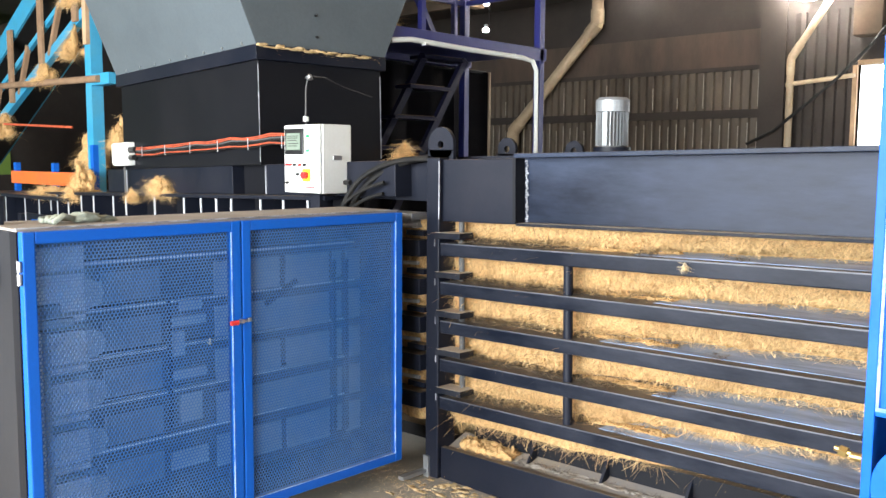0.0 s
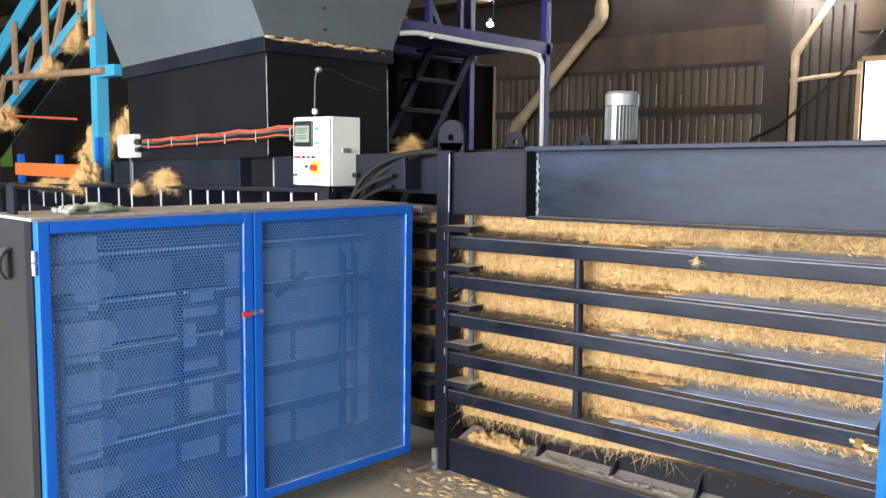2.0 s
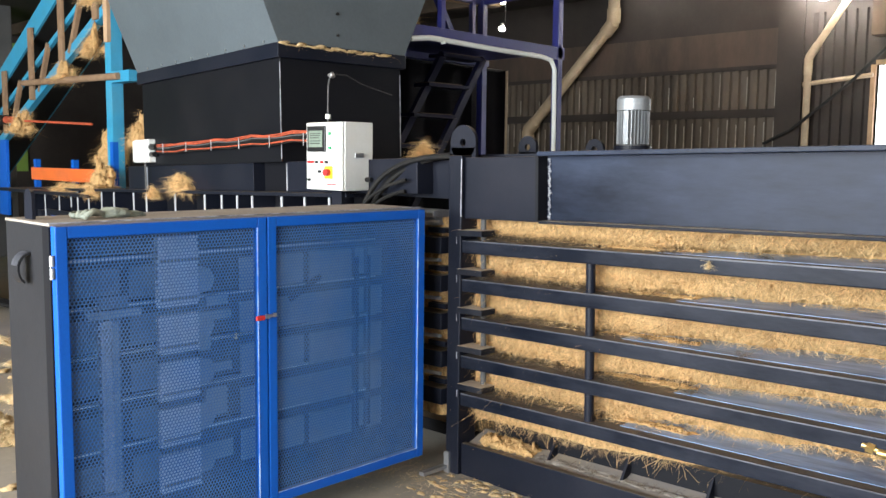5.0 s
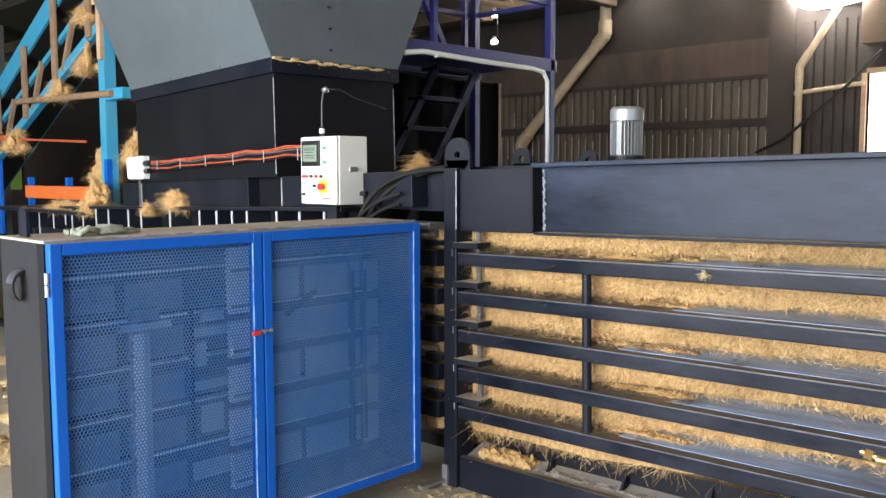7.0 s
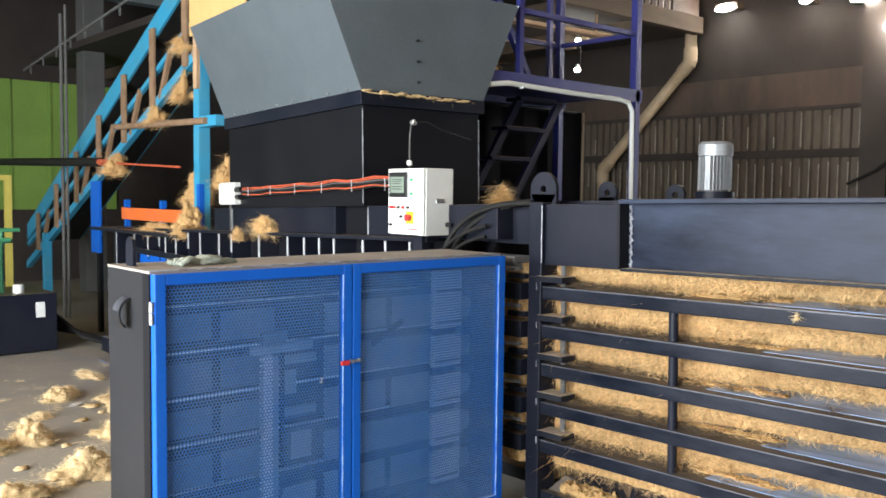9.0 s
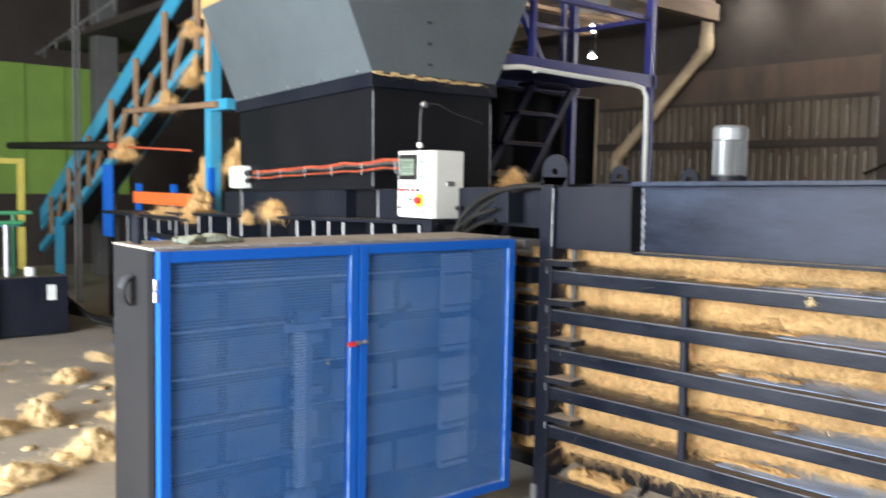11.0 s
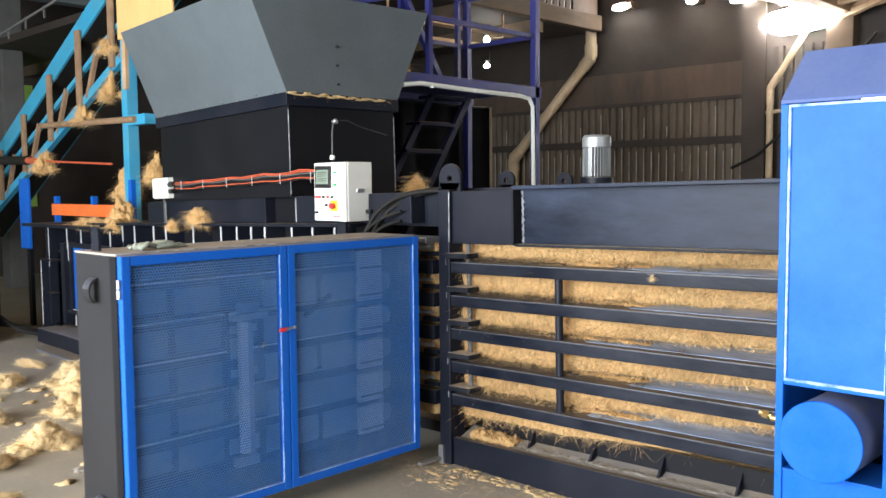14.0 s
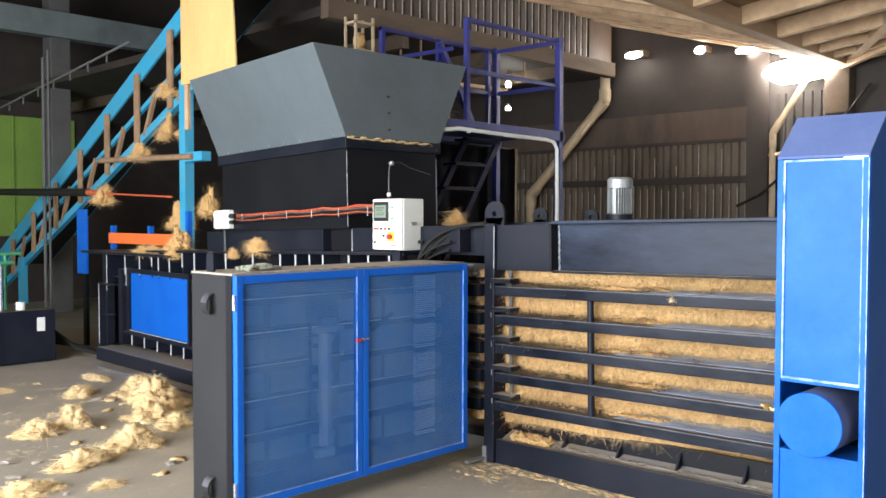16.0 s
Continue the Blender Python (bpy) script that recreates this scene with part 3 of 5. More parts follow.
for a, b in zip(BAR_TOPS[:-1], BAR_TOPS[1:]):
    part("spacer_tube", S().rod((3.925, 2.715, b), (3.925, 2.715, a - 0.074), 0.025, 12), BLACK, press, smooth=True)
part("plinth", S().box(3.90, 3.94, -1.6, 3.60, -0.09, 0.19), BLACK, press, bev=0.004)
part("plinth_ledge", S().prism([(3.94, 0.17), (4.12, 0.23), (4.12, 0.0), (3.94, 0.0)], "y", -1.6, 3.60), INNER, press, "dust-covered sloping ledge")
part("inner_rail", S().box(4.07, 4.12, -1.6, 3.48, 0.22, 0.335), BLACKSIDE, press)
for y in np.arange(3.02, -1.5, -0.47):
    part("gusset", S().prism([(3.985, 0.19), (4.07, 0.315), (4.07, 0.2)], "y", y, y + 0.014), BLACK, press)
part("foot_bracket", S().box(3.66, 3.87, 3.67, 3.71, 0.03, 0.05).box(3.855, 3.87, 3.66, 3.70, 0, 0.13), STEEL, press)
part("chamber_floor", S().box(4.12, 5.5, -1.6, 4.6, 0.12, 0.2), BLACKSIDE, press)

stance[0] = LEVEL


def lifting_eye(x, y, z, r=0.1):
    e = part("lifting_eye", S().ring((x, y, z), "x", 0.022, r, x - 0.012, x + 0.012, 28), BLACK, press, smooth=True)
    part("eye_base", S().box(x - 0.012, x + 0.012, y - r, y + r, z - r - 0.03, z - 0.03), BLACK, e)


lifting_eye(3.96, 3.665, 1.955, 0.1)
lifting_eye(4.75, 3.82, 1.94, 0.075)
lifting_eye(5.05, 3.5, 1.93, 0.07)

# long body behind the guard box
stance[0] = REAR
part("body_wall", S().box(4.06, 4.1, 4.6, 11.2, 0.6, 1.56), BLACKSIDE, press)
part("body_flange", S().box(3.85, 4.12, 4.55, 11.3, 1.555, 1.582), BLACK, press, bev=0.003)
part("flange_dust", S().box(3.847, 3.852, 4.57, 11.28, 1.572, 1.58), FLANGE, press, "bare dusty flange edge")
part("mid_flange", S().box(3.90, 4.08, 4.6, 11.2, 1.20, 1.22), BLACK, press)
for k, y in enumerate((11.0, 10.52, 10.04, 9.66, 9.46, 9.14, 8.78, 8.46, 7.98, 7.69, 7.09, 6.54, 6.25, 6.0, 5.77, 5.35, 5.05, 4.75)):
    rb = part("rib", S().box(3.87, 4.06, y, y + 0.022, 1.22, 1.555), BLACK, press)
    part("worn_edge", S().box(3.862, 3.87, y + 0.002, y + 0.021, 1.25 if k % 3 else 1.38, 1.55), RIBEDGE, rb, "bare worn metal edge")
stance[0] = LEVEL
part("body_foot", S().prism([(3.80, 7.6), (4.3, 7.6), (4.3, 10.62), (3.90, 10.62)], "z", 0.02, 0.19), BLACK, press, bev=0.004)
part("foot_ledge", S().prism([(3.63, 7.6), (3.82, 7.6), (3.90, 10.3), (3.68, 10.1)], "z", 0.0, 0.02), INNER, press, "pale dusty base plate")
part("foot_dust", S().prism([(3.81, 7.62), (4.2, 7.62), (4.2, 10.6), (3.91, 10.6)], "z", 0.19, 0.194), INNER, press)
stance[0] = REARLOW
part("body_wall", S().box(4.06, 4.1, 4.6, 11.2, 0.0, 0.6), BLACKSIDE, press)
for y in (8.4, 8.75, 9.1, 9.5, 9.9, 10.3):
    rb = part("rib", S().box(3.88, 4.06, y, y + 0.03, 0.194, 0.36), BLACK, press)
    part("worn_edge", S().box(3.872, 3.88, y + 0.004, y + 0.024, 0.2, 0.35), RIBEDGE, rb)
part("body_shelf", S().box(3.84, 4.08, 8.1, 10.55, 0.345, 0.375), BLACK, press, bev=0.003)
part("screen_frame", S().box(3.84, 3.87, 8.54, 8.58, 0.375, 1.24).box(3.84, 3.87, 10.32, 10.40, 0.375, 1.24).box(3.84, 3.87, 8.58, 10.32, 1.18, 1.24).box(3.84, 3.87, 8.58, 10.32, 0.375, 0.41), BLACK, press)
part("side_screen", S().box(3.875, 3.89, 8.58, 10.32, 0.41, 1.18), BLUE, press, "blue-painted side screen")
part("worn_edge", S().box(3.836, 3.84, 10.385, 10.40, 1.0, 1.24).box(3.836, 3.84, 8.6, 10.3, 0.405, 0.412), RIBEDGE, press)
part("body_end", S().box(3.86, 5.5, 11.2, 11.28, 0.0, 1.42), BLACK, press)
part("end_rib", S().box(3.80, 3.9, 10.96, 11.02, 0.16, 1.42), BLACK, press)
part("end_rib", S().box(3.74, 3.9, 11.1, 11.16, 0.1, 1.0), BLACK, press)
part("end_rib", S().box(3.82, 3.9, 10.5, 10.62, 0.2, 1.22), BLACK, press)
part("worn_edge", S().box(3.794, 3.80, 10.96, 10.975, 0.9, 1.40).box(3.734, 3.74, 11.1, 11.115, 0.15, 0.98), RIBEDGE, press)
part("end_bracket", S().box(3.74, 3.86, 10.7, 11.12, 0.98, 1.0), BLACK, press)
part("end_bracket", S().box(3.76, 3.86, 10.8, 11.0, 0.55, 0.57), BLACK, press)
stance[0] = REAR
part("upper_panel", S().box(3.95, 5.3, 5.9, 8.3, 1.582, 1.80), BLACK, press, bev=0.004)
part("upper_recess", S().box(4.05, 5.3, 5.4, 5.9, 1.582, 1.80), BLACKSIDE, press)
part("upper_panel", S().box(3.95, 5.3, 3.95, 5.42, 1.582, 1.80), BLACK, press, bev=0.004)
part("weld_seam", S().box(3.946, 3.951, 5.408, 5.422, 1.59, 1.79), EDGE, press)
part("weld_seam", S().box(3.944, 3.952, 7.85, 7.866, 1.59, 1.79), EDGE, press)
stance[0] = LEVEL
part("shoulder_plate", S().prism([(3.73, 1.86), (3.73, 1.62), (4.5, 1.62), (4.5, 1.80)], "x", 4.02, 4.05), BLACK, press)
part("latch_block", S().box(3.80, 3.95, 3.75, 4.1, 1.52, 1.56).box(3.84, 3.92, 3.78, 3.86, 1.47, 1.52), STEEL, press, bev=0.005)

# hopper
stance[0] = REAR
HY0, HY1 = 5.45, 7.86
part("hopper_box", S().box(3.93, 5.04, HY0, HY1, 1.80, 2.55), BLACKSIDE, press, bev=0.004)
part("weld_seam", S().box(3.926, 3.931, HY0 - 0.003, HY0 + 0.003, 1.82, 2.52), EDGE, press)
part("weld_seam", S().box(5.036, 5.042, HY0 - 0.003, HY0, 1.85, 2.5), EDGE, press)
part("collar", S().box(3.895, 5.075, HY0 - 0.035, HY1 + 0.035, 2.548, 2.655), BLACK, press, bev=0.004)
hop = S()
Z0, Z1 = 2.655, 3.49
b0 = [(3.90, HY0 - 0.03), (5.07, HY0 - 0.03), (5.07, HY1 + 0.03), (3.90, HY1 + 0.03)]
t0 = [(3.58, 5.46), (5.50, 5.46), (5.50, 7.92), (3.58, 7.92)]
vs = [(*p, Z0) for p in b0] + [(*p, Z1) for p in t0]
cx, cy = 4.5, 6.6
vs += [(cx + (p[0] - cx) * 0.985, cy + (p[1] - cy) * 0.985, Z0) for p in b0] + [(cx + (p[0] - cx) * 0.985, cy + (p[1] - cy) * 0.985, Z1) for p in t0]
fs = []
for i in range(4):
    j = (i + 1) % 4
    fs += [(i, j, 4 + j, 4 + i), (8 + j, 8 + i, 12 + i, 12 + j), (4 + i, 4 + j, 12 + j, 12 + i), (j, i, 8 + i, 8 + j)]
hop.add(vs, fs)
part("hopper", hop, GREY, press, "grey-painted flared feed hopper", bev=0.003)
for i in range(8):
    part("rivet", S().rod((3.885, HY0 + 0.15 + i * 0.29, 2.675), (3.90, HY0 + 0.15 + i * 0.29, 2.675), 0.01, 8), STEEL, press)
for i in range(3):
    z = 2.75 + i * 0.16
    part("rivet", S().rod((4.42, 5.41 + 0.004 * i, z), (4.42, 5.44, z), 0.01, 8), BEZEL, press)

stance[0] = CHAMBER

# ---- pressed bale in the chamber ----
rng = random.Random(7)
bale = thing("coir_bale", (4.6, 1.5, 0.2), "golden coir fibre bale pressed behind the chamber bars", "bale")
bs = S()
NY, NZ = 330, 80
for j in range(NZ + 1):
    for i in range(NY + 1):
        y, z = -1.5 + 6.0 * i / NY, 0.325 + 1.205 * j / NZ
        q = Vector((y, z * 1.4, 0))
        lump = noise.fractal(q * 2.3, 0.7, 2.0, 5) * 0.045 + noise.noise(q * 20) * 0.016 + noise.noise(q * 48) * 0.010
        lean = 0.22 * max(0.0, min(1.0, (2.75 - y) / 1.3))
        row = ((z - 0.49) / 0.225) % 1.0
        ragged = 0.13 + 0.10 * noise.noise(Vector((y * 5.0, z * 3.0, 4.0))) + 0.07 * noise.noise(Vector((y * 19.0, z * 3.0, 9.0)))
        under = max(0.0, min(1.0, (ragged - row) / 0.07)) if z < 1.45 and y < 3.66 else 0.0
        bulge = 0.05 * math.sin(math.pi * row) - 0.09 * under
        bs.v.append((4.065 + lean - lump * 0.8 - bulge - 0.11 * max(0.0, min(1.0, (y - 3.66) / 0.1)), y, z))
for j in range(NZ):
    for i in range(NY):
        a = j * (NY + 1) + i
        bs.f.append((a, a + NY + 1, a + NY + 2, a + 1))
part("bale_face", bs, BALE, bale, smooth=True)
part("bale_body", S().box(4.34, 5.45, -1.5, 4.5, 0.22, 1.5), FIBRE, bale)
fz = S()
spots = []
for i in range(76000):
    y, z = rng.uniform(0.6, 3.65), rng.uniform(0.34, 1.5)
    if ((z - 0.49) / 0.225) % 1.0 < 0.17 + 0.10 * noise.noise(Vector((y * 5.0, z * 3.0, 4.0))):
        continue
    q = Vector((y, z * 1.4, 0))
    out = noise.fractal(q * 2.3, 0.7, 2.0, 5) * 0.045 + 0.05 * math.sin(math.pi * (((z - 0.49) / 0.225) % 1.0))
    spots.append((4.063 + 0.22 * max(0.0, min(1.0, (2.75 - y) / 1.3)) - out, y, z))
fz.strands(rng, spots[:len(spots) * 2 // 3], 0.036, 0.0013, 1.2, (-0.3, 0, -0.35))
fz.strands(rng, spots[len(spots) * 2 // 3:], 0.075, 0.0009, 0.9, (-0.12, 0, -0.1))
wire = [(4.0 + 0.22 * max(0.0, min(1.0, (2.75 - y) / 1.3)), y, z) for y, z in ((rng.uniform(0.7, 3.4), rng.choice(BAR_TOPS) + rng.uniform(0.02, 0.13)) for _ in range(200))]
dk = S()
dk.strands(rng, wire, 0.12, 0.001, 0.6, (-0.25, 0, 0.0))
for i, z in enumerate(BAR_TOPS):
    for _ in range(34):
        y0, k = 3.52 - abs(rng.gauss(0, 0.62)), rng.uniform(0.01, 0.045)
        x0 = 3.99 + rng.uniform(-0.05, 0.06)
        spots = [(x0 + rng.gauss(0, 0.018), y0 + rng.gauss(0, k), z + abs(rng.gauss(0, 0.012))) for _ in range(46)]
        dk.strands(rng, spots, 0.045, 0.0011, 0.5, (-0.1, 0, 0.25))
    gold = [(3.97 + rng.uniform(0, 0.09), rng.uniform(2.2, 3.4), z + rng.uniform(0, 0.02)) for _ in range(420)]
    gold += [(4.16 + rng.uniform(0, 0.09), rng.uniform(0.8, 2.3), z + rng.uniform(0, 0.03)) for _ in range(420)]
    fz.strands(rng, gold, 0.034, 0.0007, 0.8, (-0.1, 0, 0.1))
tagged(part("loose_fuzz", fz, STRAND, bale), kind="stuff")
tagged(part("matted_fuzz", dk, DARKFIBRE, bale, "dark matted fibre lying on the bars"), kind="stuff")


def mat_of_fibre(name, y0, y1, x0, x1, z, n, high, label, lump=FIBRE, hair=STRAND):
    """Loose fibre lying along a ledge, in low heaps."""
    t = thing(name, ((x0 + x1) / 2, (y0 + y1) / 2, z), label, "fibre", "loose fibre")
    s = S()
    for i in range(n * 4):
        y = y0 + (y1 - y0) * (i + rng.random()) / (n * 4)
        h = high * rng.uniform(0.3, 1.3)
        s.blob((rng.uniform(x0, x1), y, z + h * 0.2), (0.018 * rng.uniform(0.4, 1.3), 0.025 * rng.uniform(0.4, 1.6), h * 0.8), 0.95, rng.randint(0, 99), 2)
    tagged(part("heap", s, lump, t, smooth=True), kind="stuff")
    e = S()
    e.strands(rng, [(rng.uniform(x0, x1), rng.uniform(y0, y1), z + rng.uniform(0, high)) for _ in range(n * 30)], 0.032, 0.0009, 0.9, (-0.2, 0, 0.1))
    tagged(part("fuzz", e, hair, t), kind="stuff")


mat_of_fibre("ledge_fibre", 3.15, 3.5, 3.97, 4.06, 0.20, 34, 0.034, "heap of golden fibre caught on the press ledge")
stance[0] = LEVEL
mat_of_fibre("floor_fibre", 1.2, 3.5, 3.78, 3.89, 0.0, 26, 0.006, "fibre swept against the foot of the press", LOOSE, LOOSEHAIR)
mat_of_fibre("floor_fibre", 3.3, 3.66, 3.5, 3.85, 0.0, 6, 0.004, "fibre littered under the guard box corner", LOOSE, LOOSEHAIR)
stance[0] = CHAMBER
mat_of_fibre("ledge_fibre", 1.0, 3.1, 3.98, 4.04, 0.195, 60, 0.005, "thin dusty fibre along the press ledge", TOPDUST, DARKFIBRE)
for z in BAR_TOPS:
    mat_of_fibre("bar_fibre", 2.75, 3.42, 4.0, 4.07, z + 0.002, 16, 0.008, "dark matted fibre lying on a chamber bar", DARKFIBRE, DARKFIBRE)
    mat_of_fibre("bar_fibre", 2.2, 2.7, 4.05, 4.11, z + 0.003, 12, 0.010, "dusty fibre spilling over a chamber bar", FIBRE, STRAND)
stance[0] = LEVEL


def tuft(name, c, size, label, n=5, seed=1, hair=900, long=0.08, lump=FIBRE, fuzz=STRAND, fat=1.0):
    """A feathery clump of loose fibre: a few small lumps inside a thick fuzz of curled strands."""
    r = random.Random(seed)
    t = thing(name, (c[0], c[1], c[2]), label, "fibre clump", "fibre clumps")
    s, e, roots = S(), S(), []
    for i in range(n * 3):
        q = fat * r.uniform(0.18, 0.34)
        u, v = max(-0.75, min(0.75, r.gauss(0, 0.36))), max(-0.75, min(0.75, r.gauss(0, 0.36)))
        top = size[2] * max(0.3, 1 - (u * u + v * v) * 1.5) * r.uniform(0.6, 1.1)
        o = (c[0] + u * size[0], c[1] + v * size[1], c[2] + top * r.uniform(0.25, 0.6))
        k = (size[0] * q, size[1] * q, top * 0.36)
        s.blob(o, k, 0.5, r.randint(0, 200), 3)
        roots.append((o, k))
    spots = []
    for _ in range(hair):
        o, k = r.choice(roots)
        d = Vector((r.gauss(0, 1), r.gauss(0, 1), r.gauss(0, 1))).normalized() * r.uniform(0.7, 1.5)
        p = (o[0] + k[0] * d.x, o[1] + k[1] * d.y, o[2] + k[2] * d.z)
        if p[2] > c[2] + 0.004:
            spots.append(p)
    e.strands(r, spots, min(long, 0.26 * max(size)), 0.0011, 0.9, None)
    tagged(part("clump", s, lump, t, smooth=True), kind="stuff")
    tagged(part("fuzz", e, fuzz, t), kind="stuff")
    return t


# ---- needle guard box ----
BX0, BX1, BY0, BY1, BZ0, BZ1 = 1.60, 3.665, 3.685, 4.19, 0.15, 1.575
gb = thing("needle_guard_box", (2.63, 4.0, 0), "blue and black needle guard box with two perforated mesh doors", "guard box")
part("side_panel", S().box(BX0, BX0 + 0.012, BY0 + 0.11, BY1, BZ0 - 0.03, BZ1 - 0.002), SIDEGREY, gb, "plain slate-grey side panel", bev=0.003)
part("side_edge", S().box(BX0 - 0.002, BX0 + 0.03, BY0 + 0.045, BY0 + 0.11, BZ0 - 0.03, BZ1 - 0.002), BLACKSIDE, gb)
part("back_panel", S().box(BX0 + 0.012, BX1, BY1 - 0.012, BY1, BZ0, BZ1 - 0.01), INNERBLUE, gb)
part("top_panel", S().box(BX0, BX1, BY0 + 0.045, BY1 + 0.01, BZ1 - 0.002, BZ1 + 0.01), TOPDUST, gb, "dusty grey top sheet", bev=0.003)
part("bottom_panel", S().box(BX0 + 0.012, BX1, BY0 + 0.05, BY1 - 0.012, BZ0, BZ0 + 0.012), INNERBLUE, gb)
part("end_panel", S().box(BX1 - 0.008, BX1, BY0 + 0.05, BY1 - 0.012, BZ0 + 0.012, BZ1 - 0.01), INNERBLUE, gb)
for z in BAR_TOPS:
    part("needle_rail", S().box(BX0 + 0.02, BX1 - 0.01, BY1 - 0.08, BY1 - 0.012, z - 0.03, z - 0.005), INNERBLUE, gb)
    part("needle_bar", S().box(BX0 + 0.03, BX1 - 0.01, BY1 - 0.10, BY1 - 0.085, z - 0.020, z - 0.010), CARRIAGE, gb, "pale steel needle bar")
# plates painted brighter behind the right door and dimmer behind the left
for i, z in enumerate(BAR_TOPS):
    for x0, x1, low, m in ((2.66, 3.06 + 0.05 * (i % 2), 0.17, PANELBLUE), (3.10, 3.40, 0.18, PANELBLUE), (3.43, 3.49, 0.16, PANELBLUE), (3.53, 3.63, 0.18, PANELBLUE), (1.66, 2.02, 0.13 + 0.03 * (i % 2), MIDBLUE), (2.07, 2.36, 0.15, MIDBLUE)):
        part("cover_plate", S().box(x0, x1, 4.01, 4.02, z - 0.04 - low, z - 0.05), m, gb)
for x0, x1, z0, z1 in ((2.40, 2.60, 1.05, 1.095), (2.40, 2.60, 0.785, 0.83), (2.46, 2.58, 1.12, 1.17), (2.45, 2.57, 0.56, 0.70), (2.42, 2.48, 0.9, 1.02), (2.40, 2.60, 0.33, 0.42)):
    part("cover_plate", S().box(x0, x1, 4.0, 4.02, z0, z1), PANELBLUE, gb)
for x, z0, z1 in ((3.41, 0.3, 1.3), (3.50, 0.3, 1.3), (2.38, 0.55, 1.2)):
    part("guide_post", S().box(x, x + 0.022, 3.985, 4.0, z0, z1), BLACKSIDE, gb)
part("brace", S().bar((2.95, 3.99, 1.10), (3.16, 3.99, 1.21), 0.012, 0.03), BLACKSIDE, gb)
part("bolt", S().rod((2.435, BY0 + 0.012, 1.01), (2.435, BY0 + 0.03, 1.01), 0.006, 8).rod((2.435, BY0 + 0.014, 1.01), (2.435, BY0 + 0.014, 1.035), 0.003, 6), STEEL, gb, "small pale bolt head in the mesh")
for x0, x1, y in ((BX0 + 0.04, BX0 + 0.12, BY0 + 0.1), (BX0 + 0.04, BX0 + 0.12, BY1 - 0.05), (BX1 - 0.12, BX1 - 0.04, BY1 - 0.05)):
    part("leg", S().box(x0, x1, y - 0.03, y + 0.03, 0, BZ0), BLACK, gb)


def perforated(x0, x1, z0, z1, y, pitch, hole):
    """Sheet with six-sided holes, facing -y."""
    s = S()
    dx, dz = pitch, pitch * math.sqrt(3) / 2
    R = pitch / math.sqrt(3)
    nz = int((z1 - z0 - R) / dz)
    nx = int((x1 - x0) / dx) - 1
    for j in range(nz):
        for i in range(nx):
            cx = x0 + dx * (0.75 + i + 0.5 * (j % 2))
            cz = z0 + R + j * dz
            ring = [(math.sin(math.pi / 3 * k), math.cos(math.pi / 3 * k)) for k in range(6)]
            vs = [(cx + R * a, y, cz + R * b) for a, b in ring] + [(cx + hole * R * a, y, cz + hole * R * b) for a, b in ring] + [(cx + hole * R * a, y + 0.003, cz + hole * R * b) for a, b in ring]
            fs = [(k, (k + 1) % 6, 6 + (k + 1) % 6, 6 + k) for k in range(6)] + [(6 + k, 6 + (k + 1) % 6, 12 + (k + 1) % 6, 12 + k) for k in range(6)]
            s.add(vs, fs)
    return s


def mesh_door(x0, x1, hinge_left):
    d = part("door_frame", S().box(x0, x0 + 0.050, BY0, BY0 + 0.045, BZ0, BZ1).box(x1 - 0.050, x1, BY0, BY0 + 0.045, BZ0, BZ1).box(x0 + 0.050, x1 - 0.050, BY0 + 0.001, BY0 + 0.045, BZ1 - 0.050, BZ1).box(x0 + 0.050, x1 - 0.050, BY0 + 0.001, BY0 + 0.045, BZ0, BZ0 + 0.050), BLUE, gb, "blue-painted square-tube door frame", bev=0.005)
    tagged(part("perforated_sheet", perforated(x0 + 0.04, x1 - 0.04, BZ0 + 0.04, BZ1 - 0.04, BY0 + 0.02, 0.0165, 0.73), MESHBLUE, d, "blue perforated sheet"), kind="stuff")
    part("worn_edge", S().box(x1 - 0.054, x1 - 0.050, BY0 - 0.001, BY0 + 0.004, BZ0 + 0.050, BZ1 - 0.050).box(x0 + 0.050, x1 - 0.054, BY0 - 0.001, BY0 + 0.004, BZ0 + 0.050, BZ0 + 0.054), WELDBLUE, d, "rubbed inner edge")
    return d


XM = 2.605
dl = mesh_door(BX0 + 0.004, XM - 0.003, True)
dr = mesh_door(XM + 0.003, BX1, False)
lt = part("latch", S().box(XM - 0.06, XM + 0.02, BY0 - 0.014, BY0, 1.09, 1.104), STEEL, dl, "toggle latch with red grip", bev=0.004)
part("latch_grip", S().box(XM - 0.082, XM - 0.03, BY0 - 0.024, BY0 - 0.012, 1.083, 1.107), RED, dl, "red plastic grip", bev=0.006)
part("latch_pin", S().rod((XM - 0.012, BY0 - 0.02, 1.097), (XM - 0.012, BY0, 1.097), 0.011, 10), STEEL, dl)
part("latch_keeper", S().box(XM + 0.025, XM + 0.046, BY0 - 0.012, BY0, 1.088, 1.108), STEEL, dr, bev=0.004)
for z in (1.41, 0.27):
    hg = part("hinge", S().rod((BX0 - 0.006, BY0 + 0.012, z - 0.045), (BX0 - 0.006, BY0 + 0.012, z + 0.0), 0.010, 10).rod((BX0 - 0.006, BY0 + 0.012, z + 0.006), (BX0 - 0.006, BY0 + 0.012, z + 0.05), 0.010, 10), STEEL, gb, "zinc hinge barrel", smooth=True)
    part("hinge_leaf", S().box(BX0 - 0.006, BX0 - 0.002, BY0 + 0.012, BY0 + 0.04, z - 0.04, z + 0.0), BLACK, hg)
